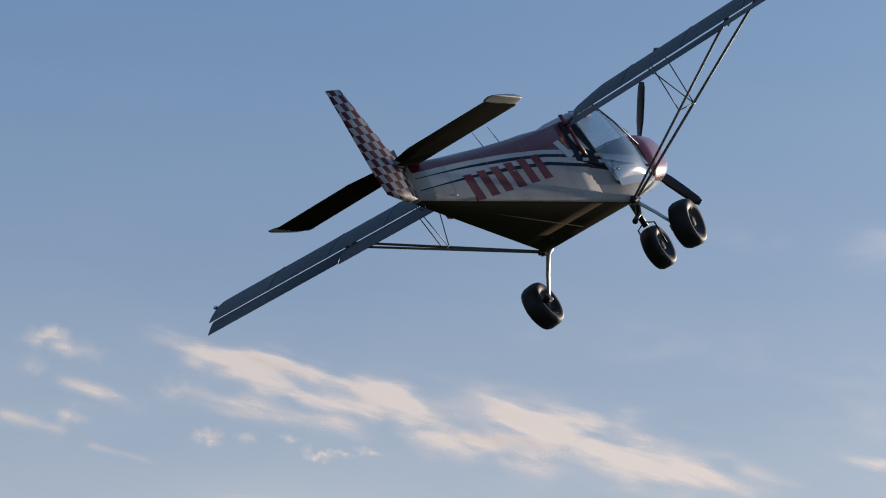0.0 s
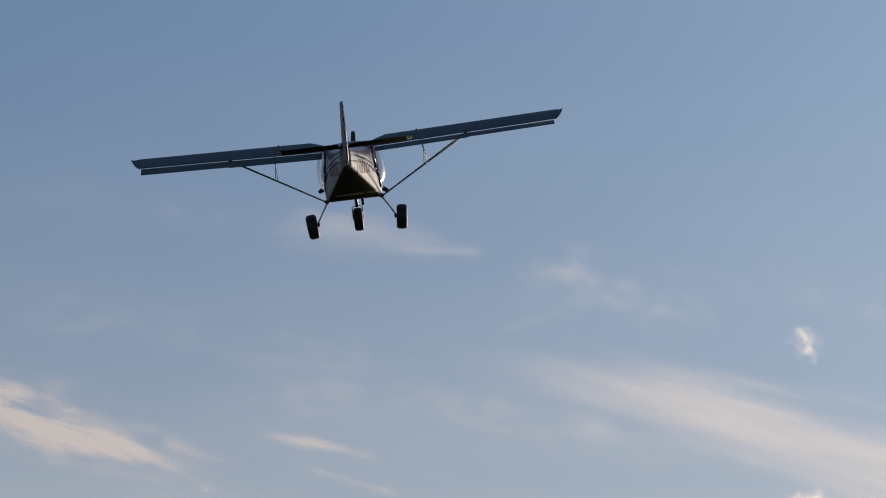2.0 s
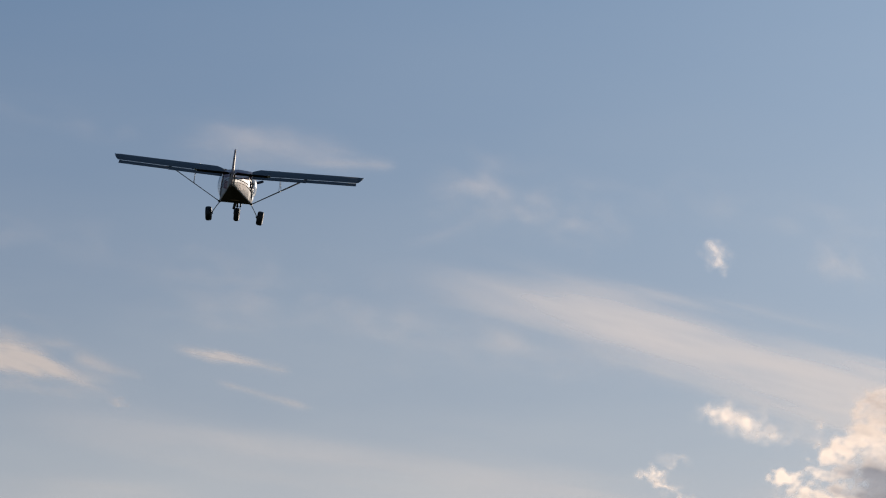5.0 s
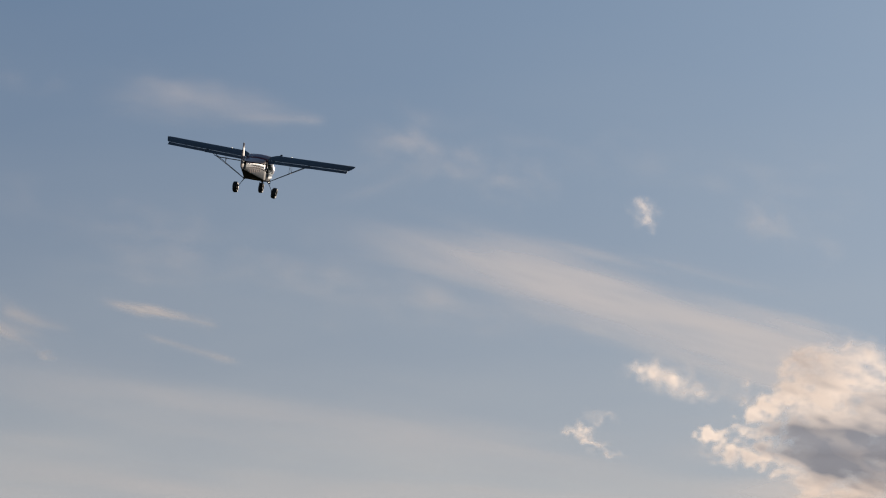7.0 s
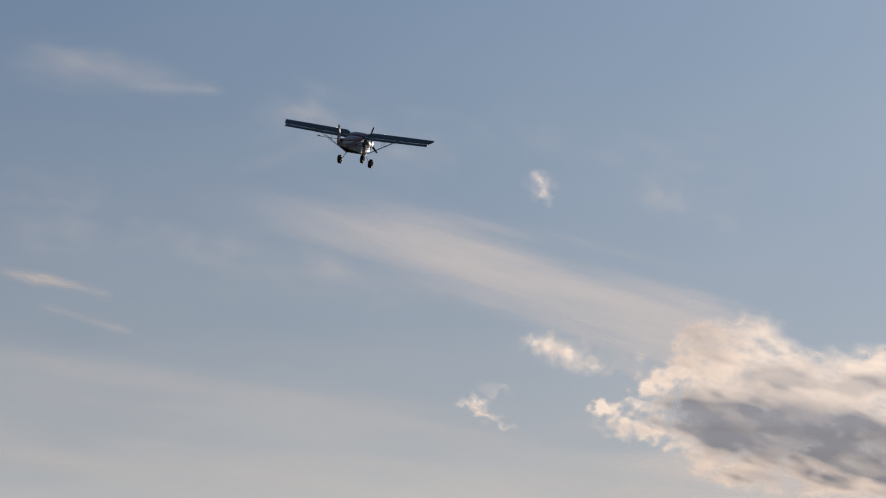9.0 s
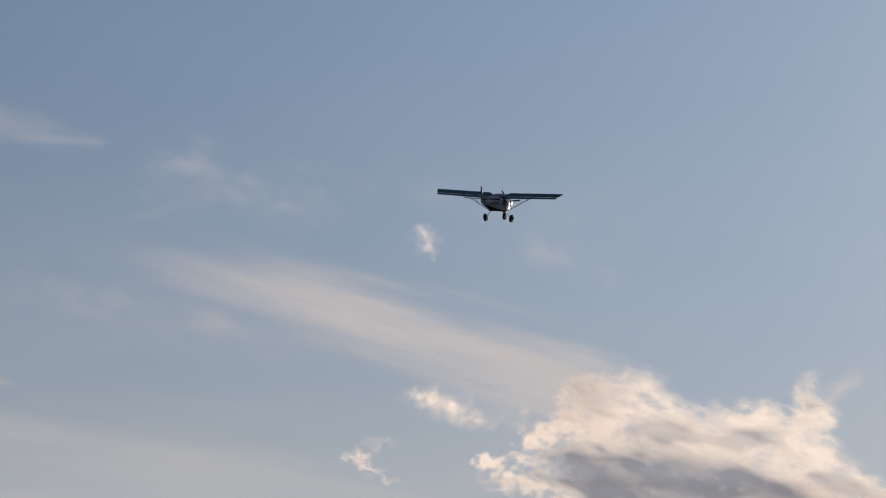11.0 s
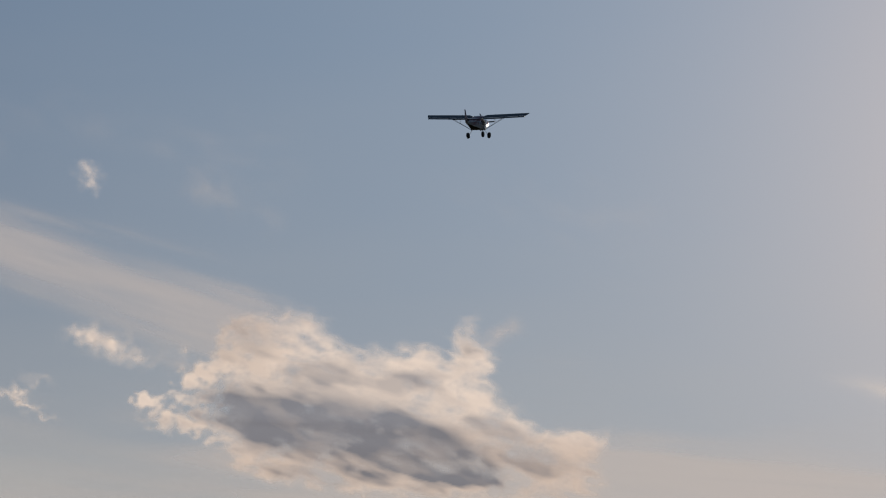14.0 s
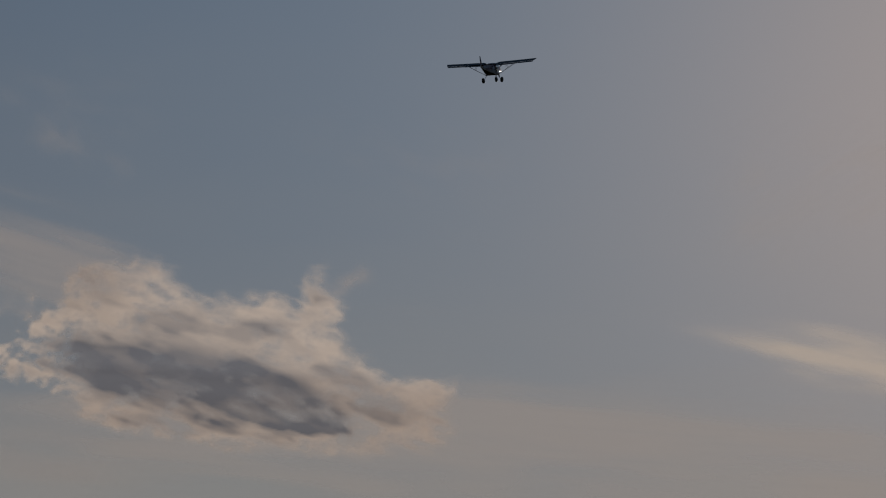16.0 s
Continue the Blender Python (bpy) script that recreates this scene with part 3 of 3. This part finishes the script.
# along the body: half width below, half width above, bottom, top, lower stripe, upper stripe, edge of the red
BODY = [(-3.42, 0.055, 0.05, 0.40, 0.765, 0.480, 0.590, 0.645),
        (-2.60, 0.171, 0.15, 0.278, 0.79, 0.498, 0.598, 0.655),
        (-1.80, 0.285, 0.25, 0.159, 0.835, 0.490, 0.578, 0.640),
        (-1.20, 0.370, 0.34, 0.069, 0.868, 0.455, 0.540, 0.600),
        (-0.55, 0.463, 0.43, -0.027, 0.862, 0.350, 0.450, 0.520),
        (-0.06, 0.530, 0.49, -0.100, 0.950, 0.240, 0.340, 0.430),
        (0.45, 0.530, 0.49, 0.015, 0.980, 0.170, 0.270, 0.380),
        (0.95, 0.470, 0.44, 0.10, 0.700, 0.160, 0.260, 0.380)]


def body_ring(y, top=None):
    wb, wt, zb, zt, s2, s1, red = lerp(BODY, y)
    taper = max(0.25, min(1.0, (y + 3.6) / 1.6))
    zt = top if top is not None else zt

    def w(z):
        return wb + (wt - wb) * (z - zb) / max(0.1, zt - zb) + 0.02 * math.sin(math.pi * max(0, min(1, (z - zb) / (zt - zb))))
    zs = [zb + 0.03, s2 - 0.018 * taper, s2 + 0.018 * taper, s1 - 0.016 * taper, s1 + 0.016 * taper, red]
    side = [(wb - 0.02, zb)] + [(w(z), z) for z in zs]
    if top is None:
        drop = 0.12 * max(0.3, min(1.0, (y + 3.9) / 1.5)) * max(0.35, min(1.0, -y - 0.35))
        side += [(w(zt - drop), zt - drop), (wt * 0.7, zt - 0.4 * drop)]
    right = [(x, y, z) for x, z in side]
    return right, [(-x, y, z) for x, _, z in reversed(right)]


def side_at(y, z):
    """Half width of the body at y, z."""
    wb, wt, zb, zt = lerp(BODY, y)[:4]
    f = max(0, min(1, (z - zb) / (zt - zb)))
    return wb + (wt - wb) * f + 0.02 * math.sin(math.pi * f)


def slab(rings):
    bm = loft(rings)
    for f in bm.faces:
        f.smooth = False
    return bm


def make_aeroplane():
    plane = new("aeroplane")
    tagged(plane, "small high-wing aeroplane, silver and dark red, climbing with its wheels down", "aeroplane")

    # rear body with painted bands
    rings = []
    for y in np.linspace(-3.42, -0.55, 14):
        r, l = body_ring(float(y))
        rings.append(r + [(0, float(y), lerp(BODY, float(y))[3])] + l)
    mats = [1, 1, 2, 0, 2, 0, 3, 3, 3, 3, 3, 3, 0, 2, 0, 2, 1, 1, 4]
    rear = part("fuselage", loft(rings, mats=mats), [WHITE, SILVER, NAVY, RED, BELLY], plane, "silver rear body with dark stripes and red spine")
    # seams and rivet lines along the sides and belly
    for y in (-2.9, -2.2, -1.5, -0.95):
        r, l = body_ring(y)
        part("seam", tube([(p[0] + 0.0005, p[1], p[2]) for p in r], 0.0011, 5), SILVER, rear)
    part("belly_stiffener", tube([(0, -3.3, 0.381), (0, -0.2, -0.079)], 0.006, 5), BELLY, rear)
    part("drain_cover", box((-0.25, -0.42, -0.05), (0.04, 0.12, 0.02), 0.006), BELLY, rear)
    # lower cabin
    rings = []
    for y in (-0.55, -0.3, -0.06, 0.2, 0.45, 0.7, 0.95):
        r, l = body_ring(y, top=0.5)
        rings.append(r + l)
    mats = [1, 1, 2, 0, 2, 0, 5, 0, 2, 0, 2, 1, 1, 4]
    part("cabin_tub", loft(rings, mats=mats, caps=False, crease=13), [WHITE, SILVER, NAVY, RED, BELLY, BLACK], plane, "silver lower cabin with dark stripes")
    # engine cowl
    rings = []
    for y, w, zb, zt in ((0.95, 0.475, 0.05, 0.67), (1.2, 0.485, 0.07, 0.70), (1.55, 0.44, 0.1, 0.69), (1.85, 0.36, 0.17, 0.67), (2.02, 0.25, 0.27, 0.65), (2.08, 0.15, 0.38, 0.63)):
        m, h = (zb + zt) / 2, (zt - zb) / 2
        rings.append([(w * math.copysign(abs(math.cos(a)) ** 0.65, math.cos(a)), y, m + h * math.copysign(abs(math.sin(a)) ** 0.65, math.sin(a)))
                      for a in [k * math.tau / 24 for k in range(24)]])
    cowl = part("engine_cowl", loft(rings, mats=[0 if 15 <= k < 21 else 1 for k in range(24)]), [GLOSS, COWL_RED], plane, "glossy engine cowl, red above and white below")
    for s in (-1, 1):
        part("air_intake", turned([(2.045, 0.05), (2.06, 0.075), (2.08, 0.07), (2.07, 0.04)], 14, "y"), BLACK, cowl).location = (0.17 * s, -0.03, 0.46)
    part("exhaust_pipe", tube([(0.12, 1.2, 0.09), (0.13, 1.0, -0.1), (0.13, 0.8, -0.17)], 0.03, 10), BLACK, plane)
    part("seam", tube([(0.475 * math.copysign(abs(math.cos(k * math.tau / 24)) ** 0.65, math.cos(k * math.tau / 24)), 0.95, 0.36 + 0.315 * math.copysign(abs(math.sin(k * math.tau / 24)) ** 0.65, math.sin(k * math.tau / 24))) for k in range(25)], 0.005, 5), NAVY, cowl)

    # roof between the wings, posts, glass
    part("cabin_roof", loft([[(x, y, z + 0.05 * (1 - 1.5 * (x / 0.5) ** 2)) for y, z in ((-0.6, 0.815), (-0.2, 0.88), (0.15, 0.965), (0.33, 0.975), (0.3, 0.955), (-0.2, 0.86), (-0.6, 0.80))]
                             for x in (-0.47, -0.25, 0, 0.25, 0.47)]), RED, plane, "dark red cabin roof")
    for s in (-1, 1):
        part("door_post", tube([(0.485 * s, -0.55, 0.45), (0.43 * s, -0.5, 0.9)], 0.045, 8, 0.4), RED, plane)
        part("windscreen_post", tube([(0.475 * s, 0.95, 0.5), (0.48 * s, 0.62, 0.76), (0.47 * s, 0.3, 0.98)], 0.009, 8), STEEL, plane)
    part("windscreen", loft([[(w * math.sin(a), y + 0.16 * math.cos(a) - 0.1, z + 0.03 * math.cos(a)) for a in [radians(-85 + 17 * k) for k in range(11)]]
                             for w, y, z in ((0.455, 0.33, 0.985), (0.47, 0.62, 0.83), (0.47, 0.85, 0.71), (0.465, 1.0, 0.64))], closed=False), GLASS, plane, "clear curved windscreen")
    for s in (-1, 1):
        door = new("door")
        door.parent = plane
        rows = []
        for i in range(17):
            v = i / 16
            z = 0.13 + 0.78 * v
            y0, y1 = -0.24 - 0.16 * v, 0.72 - 0.39 * v ** 1.5
            rows.append([(s * (0.535 - 0.055 * v + 0.14 * max(0.0, math.sin(math.pi * v)) ** 0.5 * max(0.0, math.sin(math.pi * k / 12)) ** 0.7), y0 + (y1 - y0) * k / 12, z) for k in range(13)])
        part("bubble_window", loft(rows, closed=False), GLASS, door, "bulged clear acrylic door window")
        edge = rows[0] + [r[-1] for r in rows[1:]] + rows[-1][-2::-1] + [r[0] for r in rows[-2:0:-1]]
        part("door_frame", tube([(p[0], p[1], p[2]) for p in edge] + [edge[0]], 0.005, 6), WHITE, door)
        part("door_handle", tube([(s * 0.53, -0.18, 0.24), (s * 0.57, -0.16, 0.24), (s * 0.57, -0.06, 0.24), (s * 0.54, -0.04, 0.24)], 0.008, 6), BLACK, door)
        part("lower_panel", loft([[(s * (0.54 + 0.02 * math.sin(math.pi * k / 6)), -0.2 + 0.85 * k / 6, z) for k in range(7)] for z in (0.07, 0.16, 0.27)], closed=False), GLOSS, door)
        # rear side window and its white edge
        for name, ring, mat, o in (("rear_window", [(-0.95, 0.64), (-0.84, 0.66), (-0.72, 0.48), (-0.83, 0.45)], PANE, 0.006),
                                   ("door_panel", [(-0.71, 0.42), (-0.2, 0.28), (-0.36, 0.80), (-0.62, 0.83)], NAVY, 0.008),
                                   ("door_window", [(-0.62, 0.69), (-0.52, 0.70), (-0.40, 0.49), (-0.56, 0.53)], PANE, 0.013)):
            part(name, slab([[(s * (side_at(y, z) + q), y, z) for y, z in ring] for q in (-0.01, o)]), mat, plane)
        for z in (0.40, 0.47):
            part("door_stripe", slab([[(s * (side_at(y, z) + q), y, zz) for y, zz in ((-0.62, z), (-0.52, z - 0.012), (-0.51, z + 0.018), (-0.61, z + 0.03))] for q in (-0.01, 0.014)]), WHITE, plane)
            part("door_stripe", slab([[(s * (side_at(y, z) + q), y, zz) for y, zz in ((-0.36, z - 0.05), (-0.26, z - 0.07), (-0.25, z - 0.04), (-0.35, z - 0.02))] for q in (-0.01, 0.014)]), WHITE, plane)
        # markings as plain bars
        for k in range(6):
            y = -2.62 + 0.245 * k
            zc = 0.40 + 0.045 * k / 5
            h = 0.125
            quad = [(y, zc - h), (y + 0.14, zc - h), (y + 0.07, zc + h), (y - 0.07, zc + h)]
            part("marking_bar", slab([[(s * (side_at(q, z) + o), q, z) for q, z in quad] for o in (-0.01, 0.003)]), LETTER, plane, "dark red painted marking bar")
    for s in (-1, 1):
        seat = part("seat", box((0.25 * s, -0.15, 0.16), (0.42, 0.45, 0.12), 0.03), FABRIC, plane)
        part("seat_back", box((0.25 * s, -0.42, 0.42), (0.42, 0.09, 0.5), 0.03, pose(0, 0, 0, -10, 0, 0)), FABRIC, seat)
    part("instrument_panel", box((0, 0.9, 0.52), (0.82, 0.06, 0.24), 0.015), BLACK, plane)
    part("cabin_floor", box((0, 0.2, 0.085), (0.94, 1.3, 0.02), 0.004), BLACK, plane)
    part("control_column", tube([(0, 0.55, 0.0), (0, 0.5, 0.3), (-0.12, 0.42, 0.42)], 0.014, 8), BLACK, plane)

    # wings
    flaperons = []
    for s in (-1, 1):
        def sec(x):
            """Leading and trailing edge of the wing at x."""
            f = (x - 0.72) / 3.38
            if x < 0.72:
                g = (0.72 - x) / 0.26
                return (0.36 - 0.26 * g, 1.055 - 0.08 * g), (-0.42, 0.845 - 0.004 * g)
            return (0.36 - 0.13 * f, 1.055 + 0.085 * f), (-0.42, 0.845 + 0.1 * f)
        wing = part("wing", loft([foil(s * x, *sec(x), 0.19 if x > 0.5 else 0.16) for x in (0.46, 0.6, 0.72, 1.4, 2.1, 3.0, 3.95)]), SKIN, plane, "grey wing with a blunt front edge")
        le, te = sec(3.95)
        part("wing_tip", loft([foil(s * 3.95, le, te, 0.19), foil(s * 4.03, (le[0] - 0.01, le[1] + 0.005), (te[0] + 0.22, te[1] + 0.066), 0.17),
                               foil(s * 4.1, (le[0] - 0.03, le[1] + 0.006), (te[0] + 0.50, te[1] + 0.15), 0.12)]), SKIN, wing, "flared wing tip")
        # small polished cap, no lamp, added to catch the sun's glint at the tip
        part("polished_tip", turned([(-0.04, 0.008), (-0.02, 0.02), (0.02, 0.022), (0.04, 0.008)], 12, "y"), POLISH, wing).location = (s * 4.105, le[0] - 0.08, le[1] + 0.005)
        for x0, x1, droop in ((0.50, 2.262, 0.128), (2.266, 3.9, 0.118)):
            _, h = sec((x0 + x1) / 2)
            hinge = (s * (x0 + x1) / 2, h[0], h[1] - 0.01)

            def flap(x):
                _, t = sec(x)
                ring = foil(s * x, (t[0] + 0.04, t[1] - 0.009), (t[0] - 0.235, t[1] - droop), 0.12, 6)
                return [(p[0] - hinge[0], p[1] - hinge[1], p[2] - hinge[2]) for p in ring]
            ob = part("flaperon", loft([flap(x0), flap((x0 + x1) / 2), flap(x1)]), SKIN, wing, "hanging grey flaperon")
            ob.location = hinge
            flaperons.append((ob, hinge, s))
        for x in (0.62, 1.41, 2.264, 3.0, 3.8):
            _, t = sec(x)
            part("flaperon_bracket", box((s * x, t[0] + 0.02, t[1] - 0.045), (0.012, 0.13, 0.035), 0.004, pose(0, 0, 0, 18, 0, 0)), SKIN, wing)
        l, t = sec(1.32)
        part("slat_bracket", box((s * 1.32, l[0] - 0.05, l[1] + 0.005), (0.05, 0.16, 0.07), 0.015), BLACK, wing)
        for x in (1.05, 1.75, 2.45, 3.2):
            rib = foil(s * x, *sec(x), 0.1925)
            part("rib_seam", tube(rib + [rib[0]], 0.004, 5), SKIN, wing)
        # struts
        front_root, back_root = Vector((0.535 * s, -0.01, -0.085)), Vector((0.535 * s, -0.09, -0.085))
        front, back = Vector((2.42 * s, 0.2, 1.0)), Vector((2.24 * s, -0.32, 0.905))
        part("front_strut", tube([front_root, front], 0.019, 10, 0.7), STEEL, plane)
        part("rear_strut", tube([back_root, back], 0.017, 10, 0.7), STEEL, plane)
        part("strut_fitting", box((0.53 * s, -0.05, -0.085), (0.09, 0.15, 0.07), 0.02), BLACK, plane)
        for p in (front, back):
            part("strut_clevis", box((p[0], p[1], p[2] - 0.02), (0.05, 0.03, 0.07), 0.008), POLISH, plane)
        fore, aft = front_root.lerp(front, 0.487), back_root.lerp(back, 0.5)
        for p, q in ((aft, (s * 1.41, -0.38, 0.875)), (fore, (s * 1.385, 0.2, 0.97)), (fore, (s * 1.37, -0.38, 0.875)), (fore, aft)):
            part("jury_strut", tube([p, q], 0.006, 6), STEEL, plane)
        part("jury_clamp", box(tuple(fore), (0.03, 0.05, 0.04), 0.008), POLISH, plane)

        # main wheels
        leg = part("main_gear_leg", tube([(0.46 * s, 0.0, -0.08), (0.53 * s, 0.01, -0.12), (0.64 * s, 0.03, -0.29), (0.73 * s, 0.05, -0.45), (0.76 * s, 0.06, -0.52)], [0.042, 0.04, 0.035, 0.031, 0.028], 10, 0.45), LEG, plane, "bent aluminium gear leg")
        wheel = new("main_wheel")
        wheel.parent = plane
        wheel.matrix_local = pose(0.85 * s, 0.06, -0.52, 0, 6 * s, 0)
        make_wheel(wheel, 0.235, 0.2)
        part("axle", tube([(0.72 * s, 0.06, -0.5), (0.86 * s, 0.06, -0.525)], 0.02, 8), STEEL, leg)
        part("brake_caliper", box((0.735 * s, 0.0, -0.49), (0.05, 0.09, 0.09), 0.015), BLACK, leg)

    # nose wheel
    part("nose_strut", tube([(0, 1.3, 0.12), (0, 1.38, -0.2)], 0.032, 10), BLACK, plane)
    for s in (-1, 1):
        part("nose_fork", tube([(0.03 * s, 1.375, -0.17), (0.098 * s, 1.385, -0.2), (0.102 * s, 1.41, -0.44)], 0.009, 8), BLACK, plane)
    wheel = new("nose_wheel")
    wheel.parent = plane
    wheel.matrix_local = pose(0, 1.41, -0.44)
    make_wheel(wheel, 0.225, 0.18)

    # tail
    part("stabiliser", loft([foil(x, (-3.22, 0.718), (-3.61, 0.742), 0.10, 6) for x in (-1.12, -0.4, 0.4, 1.12)]), TAILSKIN, plane, "olive grey tailplane")
    for s in (-1, 1):
        part("elevator", loft([foil(s * x, (-3.585, 0.741), (-3.84 if x > 0.3 else -3.7, 0.772), 0.13, 6) for x in (0.1, 0.32, 1.11)]), TAILSKIN, plane, "olive grey elevator")
        part("tailplane_tip", loft([foil(s * x, (y0, z0), (y1, z1), k, 6) for x, y0, z0, y1, z1, k in
                                    ((1.09, -3.19, 0.716, -3.80, 0.766, 0.105), (1.12, -3.18, 0.735, -3.84, 0.785, 0.15),
                                     (1.17, -3.18, 0.745, -3.85, 0.79, 0.16), (1.195, -3.21, 0.748, -3.82, 0.788, 0.12), (1.205, -3.28, 0.748, -3.76, 0.78, 0.05))]), CAP, plane, "rounded white tailplane tip cap")
    part("tail_fairing", box((0, -3.5, 0.75), (0.1, 0.24, 0.12), 0.02), BLACK, plane)
    edges = [(0.42, -3.43, -3.62, 0.035), (0.51, -3.42, -3.91, 0.042), (0.69, -3.40, -3.965, 0.048), (0.87, -3.48, -3.99, 0.046), (1.2, -3.665, -4.035, 0.038), (1.49, -3.825, -4.08, 0.03)]
    rings = []
    for z, lead, trail, t in edges:
        c = lead - trail
        prof = [(0, 0), (0.06, 0.55), (0.22, 1.0), (0.45, 0.9), (0.75, 0.5), (1, 0.12)]
        rings.append([(t * w, lead - c * u + 3.42, z) for u, w in prof] + [(-t * w, lead - c * u + 3.42, z) for u, w in reversed(prof[1:])])
    rudder = part("rudder", loft(rings), CHECK, plane, "rudder painted in small red and white checks")
    part("rudder_cap", tube([(0, -0.65, 1.492), (0, -0.42, 1.497)], 0.012, 8), RED, rudder)
    rudder.location = (0, -3.42, 0)
    part("rudder_post", tube([(0, -3.42, 0.42), (0, -3.42, 0.9)], 0.02, 8), STEEL, plane)
    part("tie_down_ring", tube([(0.03 * math.cos(k), -3.4, 0.36 + 0.03 * math.sin(k)) for k in np.linspace(0, math.tau, 13)], 0.005, 6), BLACK, plane)
    for y, x in ((-1.23, 0.05), (-1.38, -0.05)):
        part("aerial", tube([(x, y, 0.84), (x, y - 0.1, 1.02)], [0.005, 0.002], 6), BLACK, plane)
    for y in (-3.2, -2.9):
        part("latch", box((lerp(BODY, y)[0] + 0.003, y, lerp(BODY, y)[2] + 0.045), (0.015, 0.05, 0.015), 0.003), POLISH, plane)

    # propeller
    prop = new("propeller")
    prop.parent = plane
    prop.location = (0, 2.12, 0.52)
    part("spinner", turned([(-0.04, 0.13), (0.03, 0.13), (0.12, 0.105), (0.2, 0.06), (0.24, 0.012)], 20, "y"), WHITE, prop)
    for k in range(3):
        rings = []
        for r, c, a in ((0.08, 0.05, 60), (0.2, 0.09, 45), (0.4, 0.115, 30), (0.6, 0.105, 22), (0.75, 0.09, 17), (0.8, 0.06, 15)):
            ca, sa = math.cos(radians(a)), math.sin(radians(a))
            rings.append([(r, c * (u * sa) + 0.016 * v * ca, c * (u * ca) - 0.016 * v * sa) for u, v in ((-0.5, 0), (-0.2, 0.6), (0.2, 0.6), (0.5, 0), (0.2, -0.5), (-0.2, -0.5))])
        part("blade", loft(rings), BLACK, prop, "black propeller blade").matrix_local = pose(0, 0, 0, 0, -120 * k, 0)
    return plane, prop, rudder, flaperons


def make_wheel(parent, r, w):
    h = w / 2
    part("tyre", turned([(-h * 0.55, r * 0.45), (-h * 0.9, r * 0.62), (-h, r * 0.8), (-h * 0.85, r * 0.93), (-h * 0.5, r * 0.99), (0, r), (h * 0.5, r * 0.99), (h * 0.85, r * 0.93), (h, r * 0.8), (h * 0.9, r * 0.62), (h * 0.55, r * 0.45)], 36), RUBBER, parent, "fat black tyre")
    part("rim", turned([(-h * 0.7, 0.02), (-h * 0.7, 0.045), (-h * 0.4, 0.06), (-h * 0.45, r * 0.4), (-h * 0.62, r * 0.47), (h * 0.62, r * 0.47), (h * 0.45, r * 0.4), (h * 0.4, 0.06), (h * 0.7, 0.045), (h * 0.7, 0.02)], 28), RIM, parent, "dull dark metal wheel rim")


aeroplane, propeller, rudder, flaperons = make_aeroplane()

# apparent turn of the propeller: seconds and degrees
SPIN = [(0.0, 58), (0.5, 94), (1.0, 124), (1.5, 166), (2.0, 204), (2.5, 238), (3.0, 243), (3.5, 280), (4.0, 312), (5.0, 378), (6.0, 445), (7.0, 525), (8.0, 590),
        (9.0, 675), (10.0, 760), (11.0, 845), (12.0, 930), (12.5, 950), (13.5, 1040), (15.0, 1165), (16.0, 1240)]


def motions():
    walk(aeroplane, [(t, pose(*p)) for t, *p in PLANE])
    walk(rudder, [(t, pose(0, -3.42, 0, 0, 0, a)) for t, a in ((0, 0), (0.2, 1.5), (0.5, 2), (1.0, 3), (1.5, 5), (2.0, 6), (2.5, 6), (3.5, 6), (6.0, 3), (7.0, 0), (16.0, 0))])
    # the flaperons work against each other while the bank is taken off, and then hang alike
    for ob, hinge, side in flaperons:
        walk(ob, [(t, pose(*hinge, -side * a)) for t, a in ((0, 5), (1.0, 7), (1.5, 6), (2.5, 2), (3.5, 0), (16.0, 0))])
    steps = sorted({t for t, _ in SPIN} | {0.5 * k for k in range(33)})
    walk(propeller, [(t, pose(0, 2.12, 0.52, 0, -float(np.interp(t, [s[0] for s in SPIN], [s[1] for s in SPIN])), 0)) for t in steps])


motions()
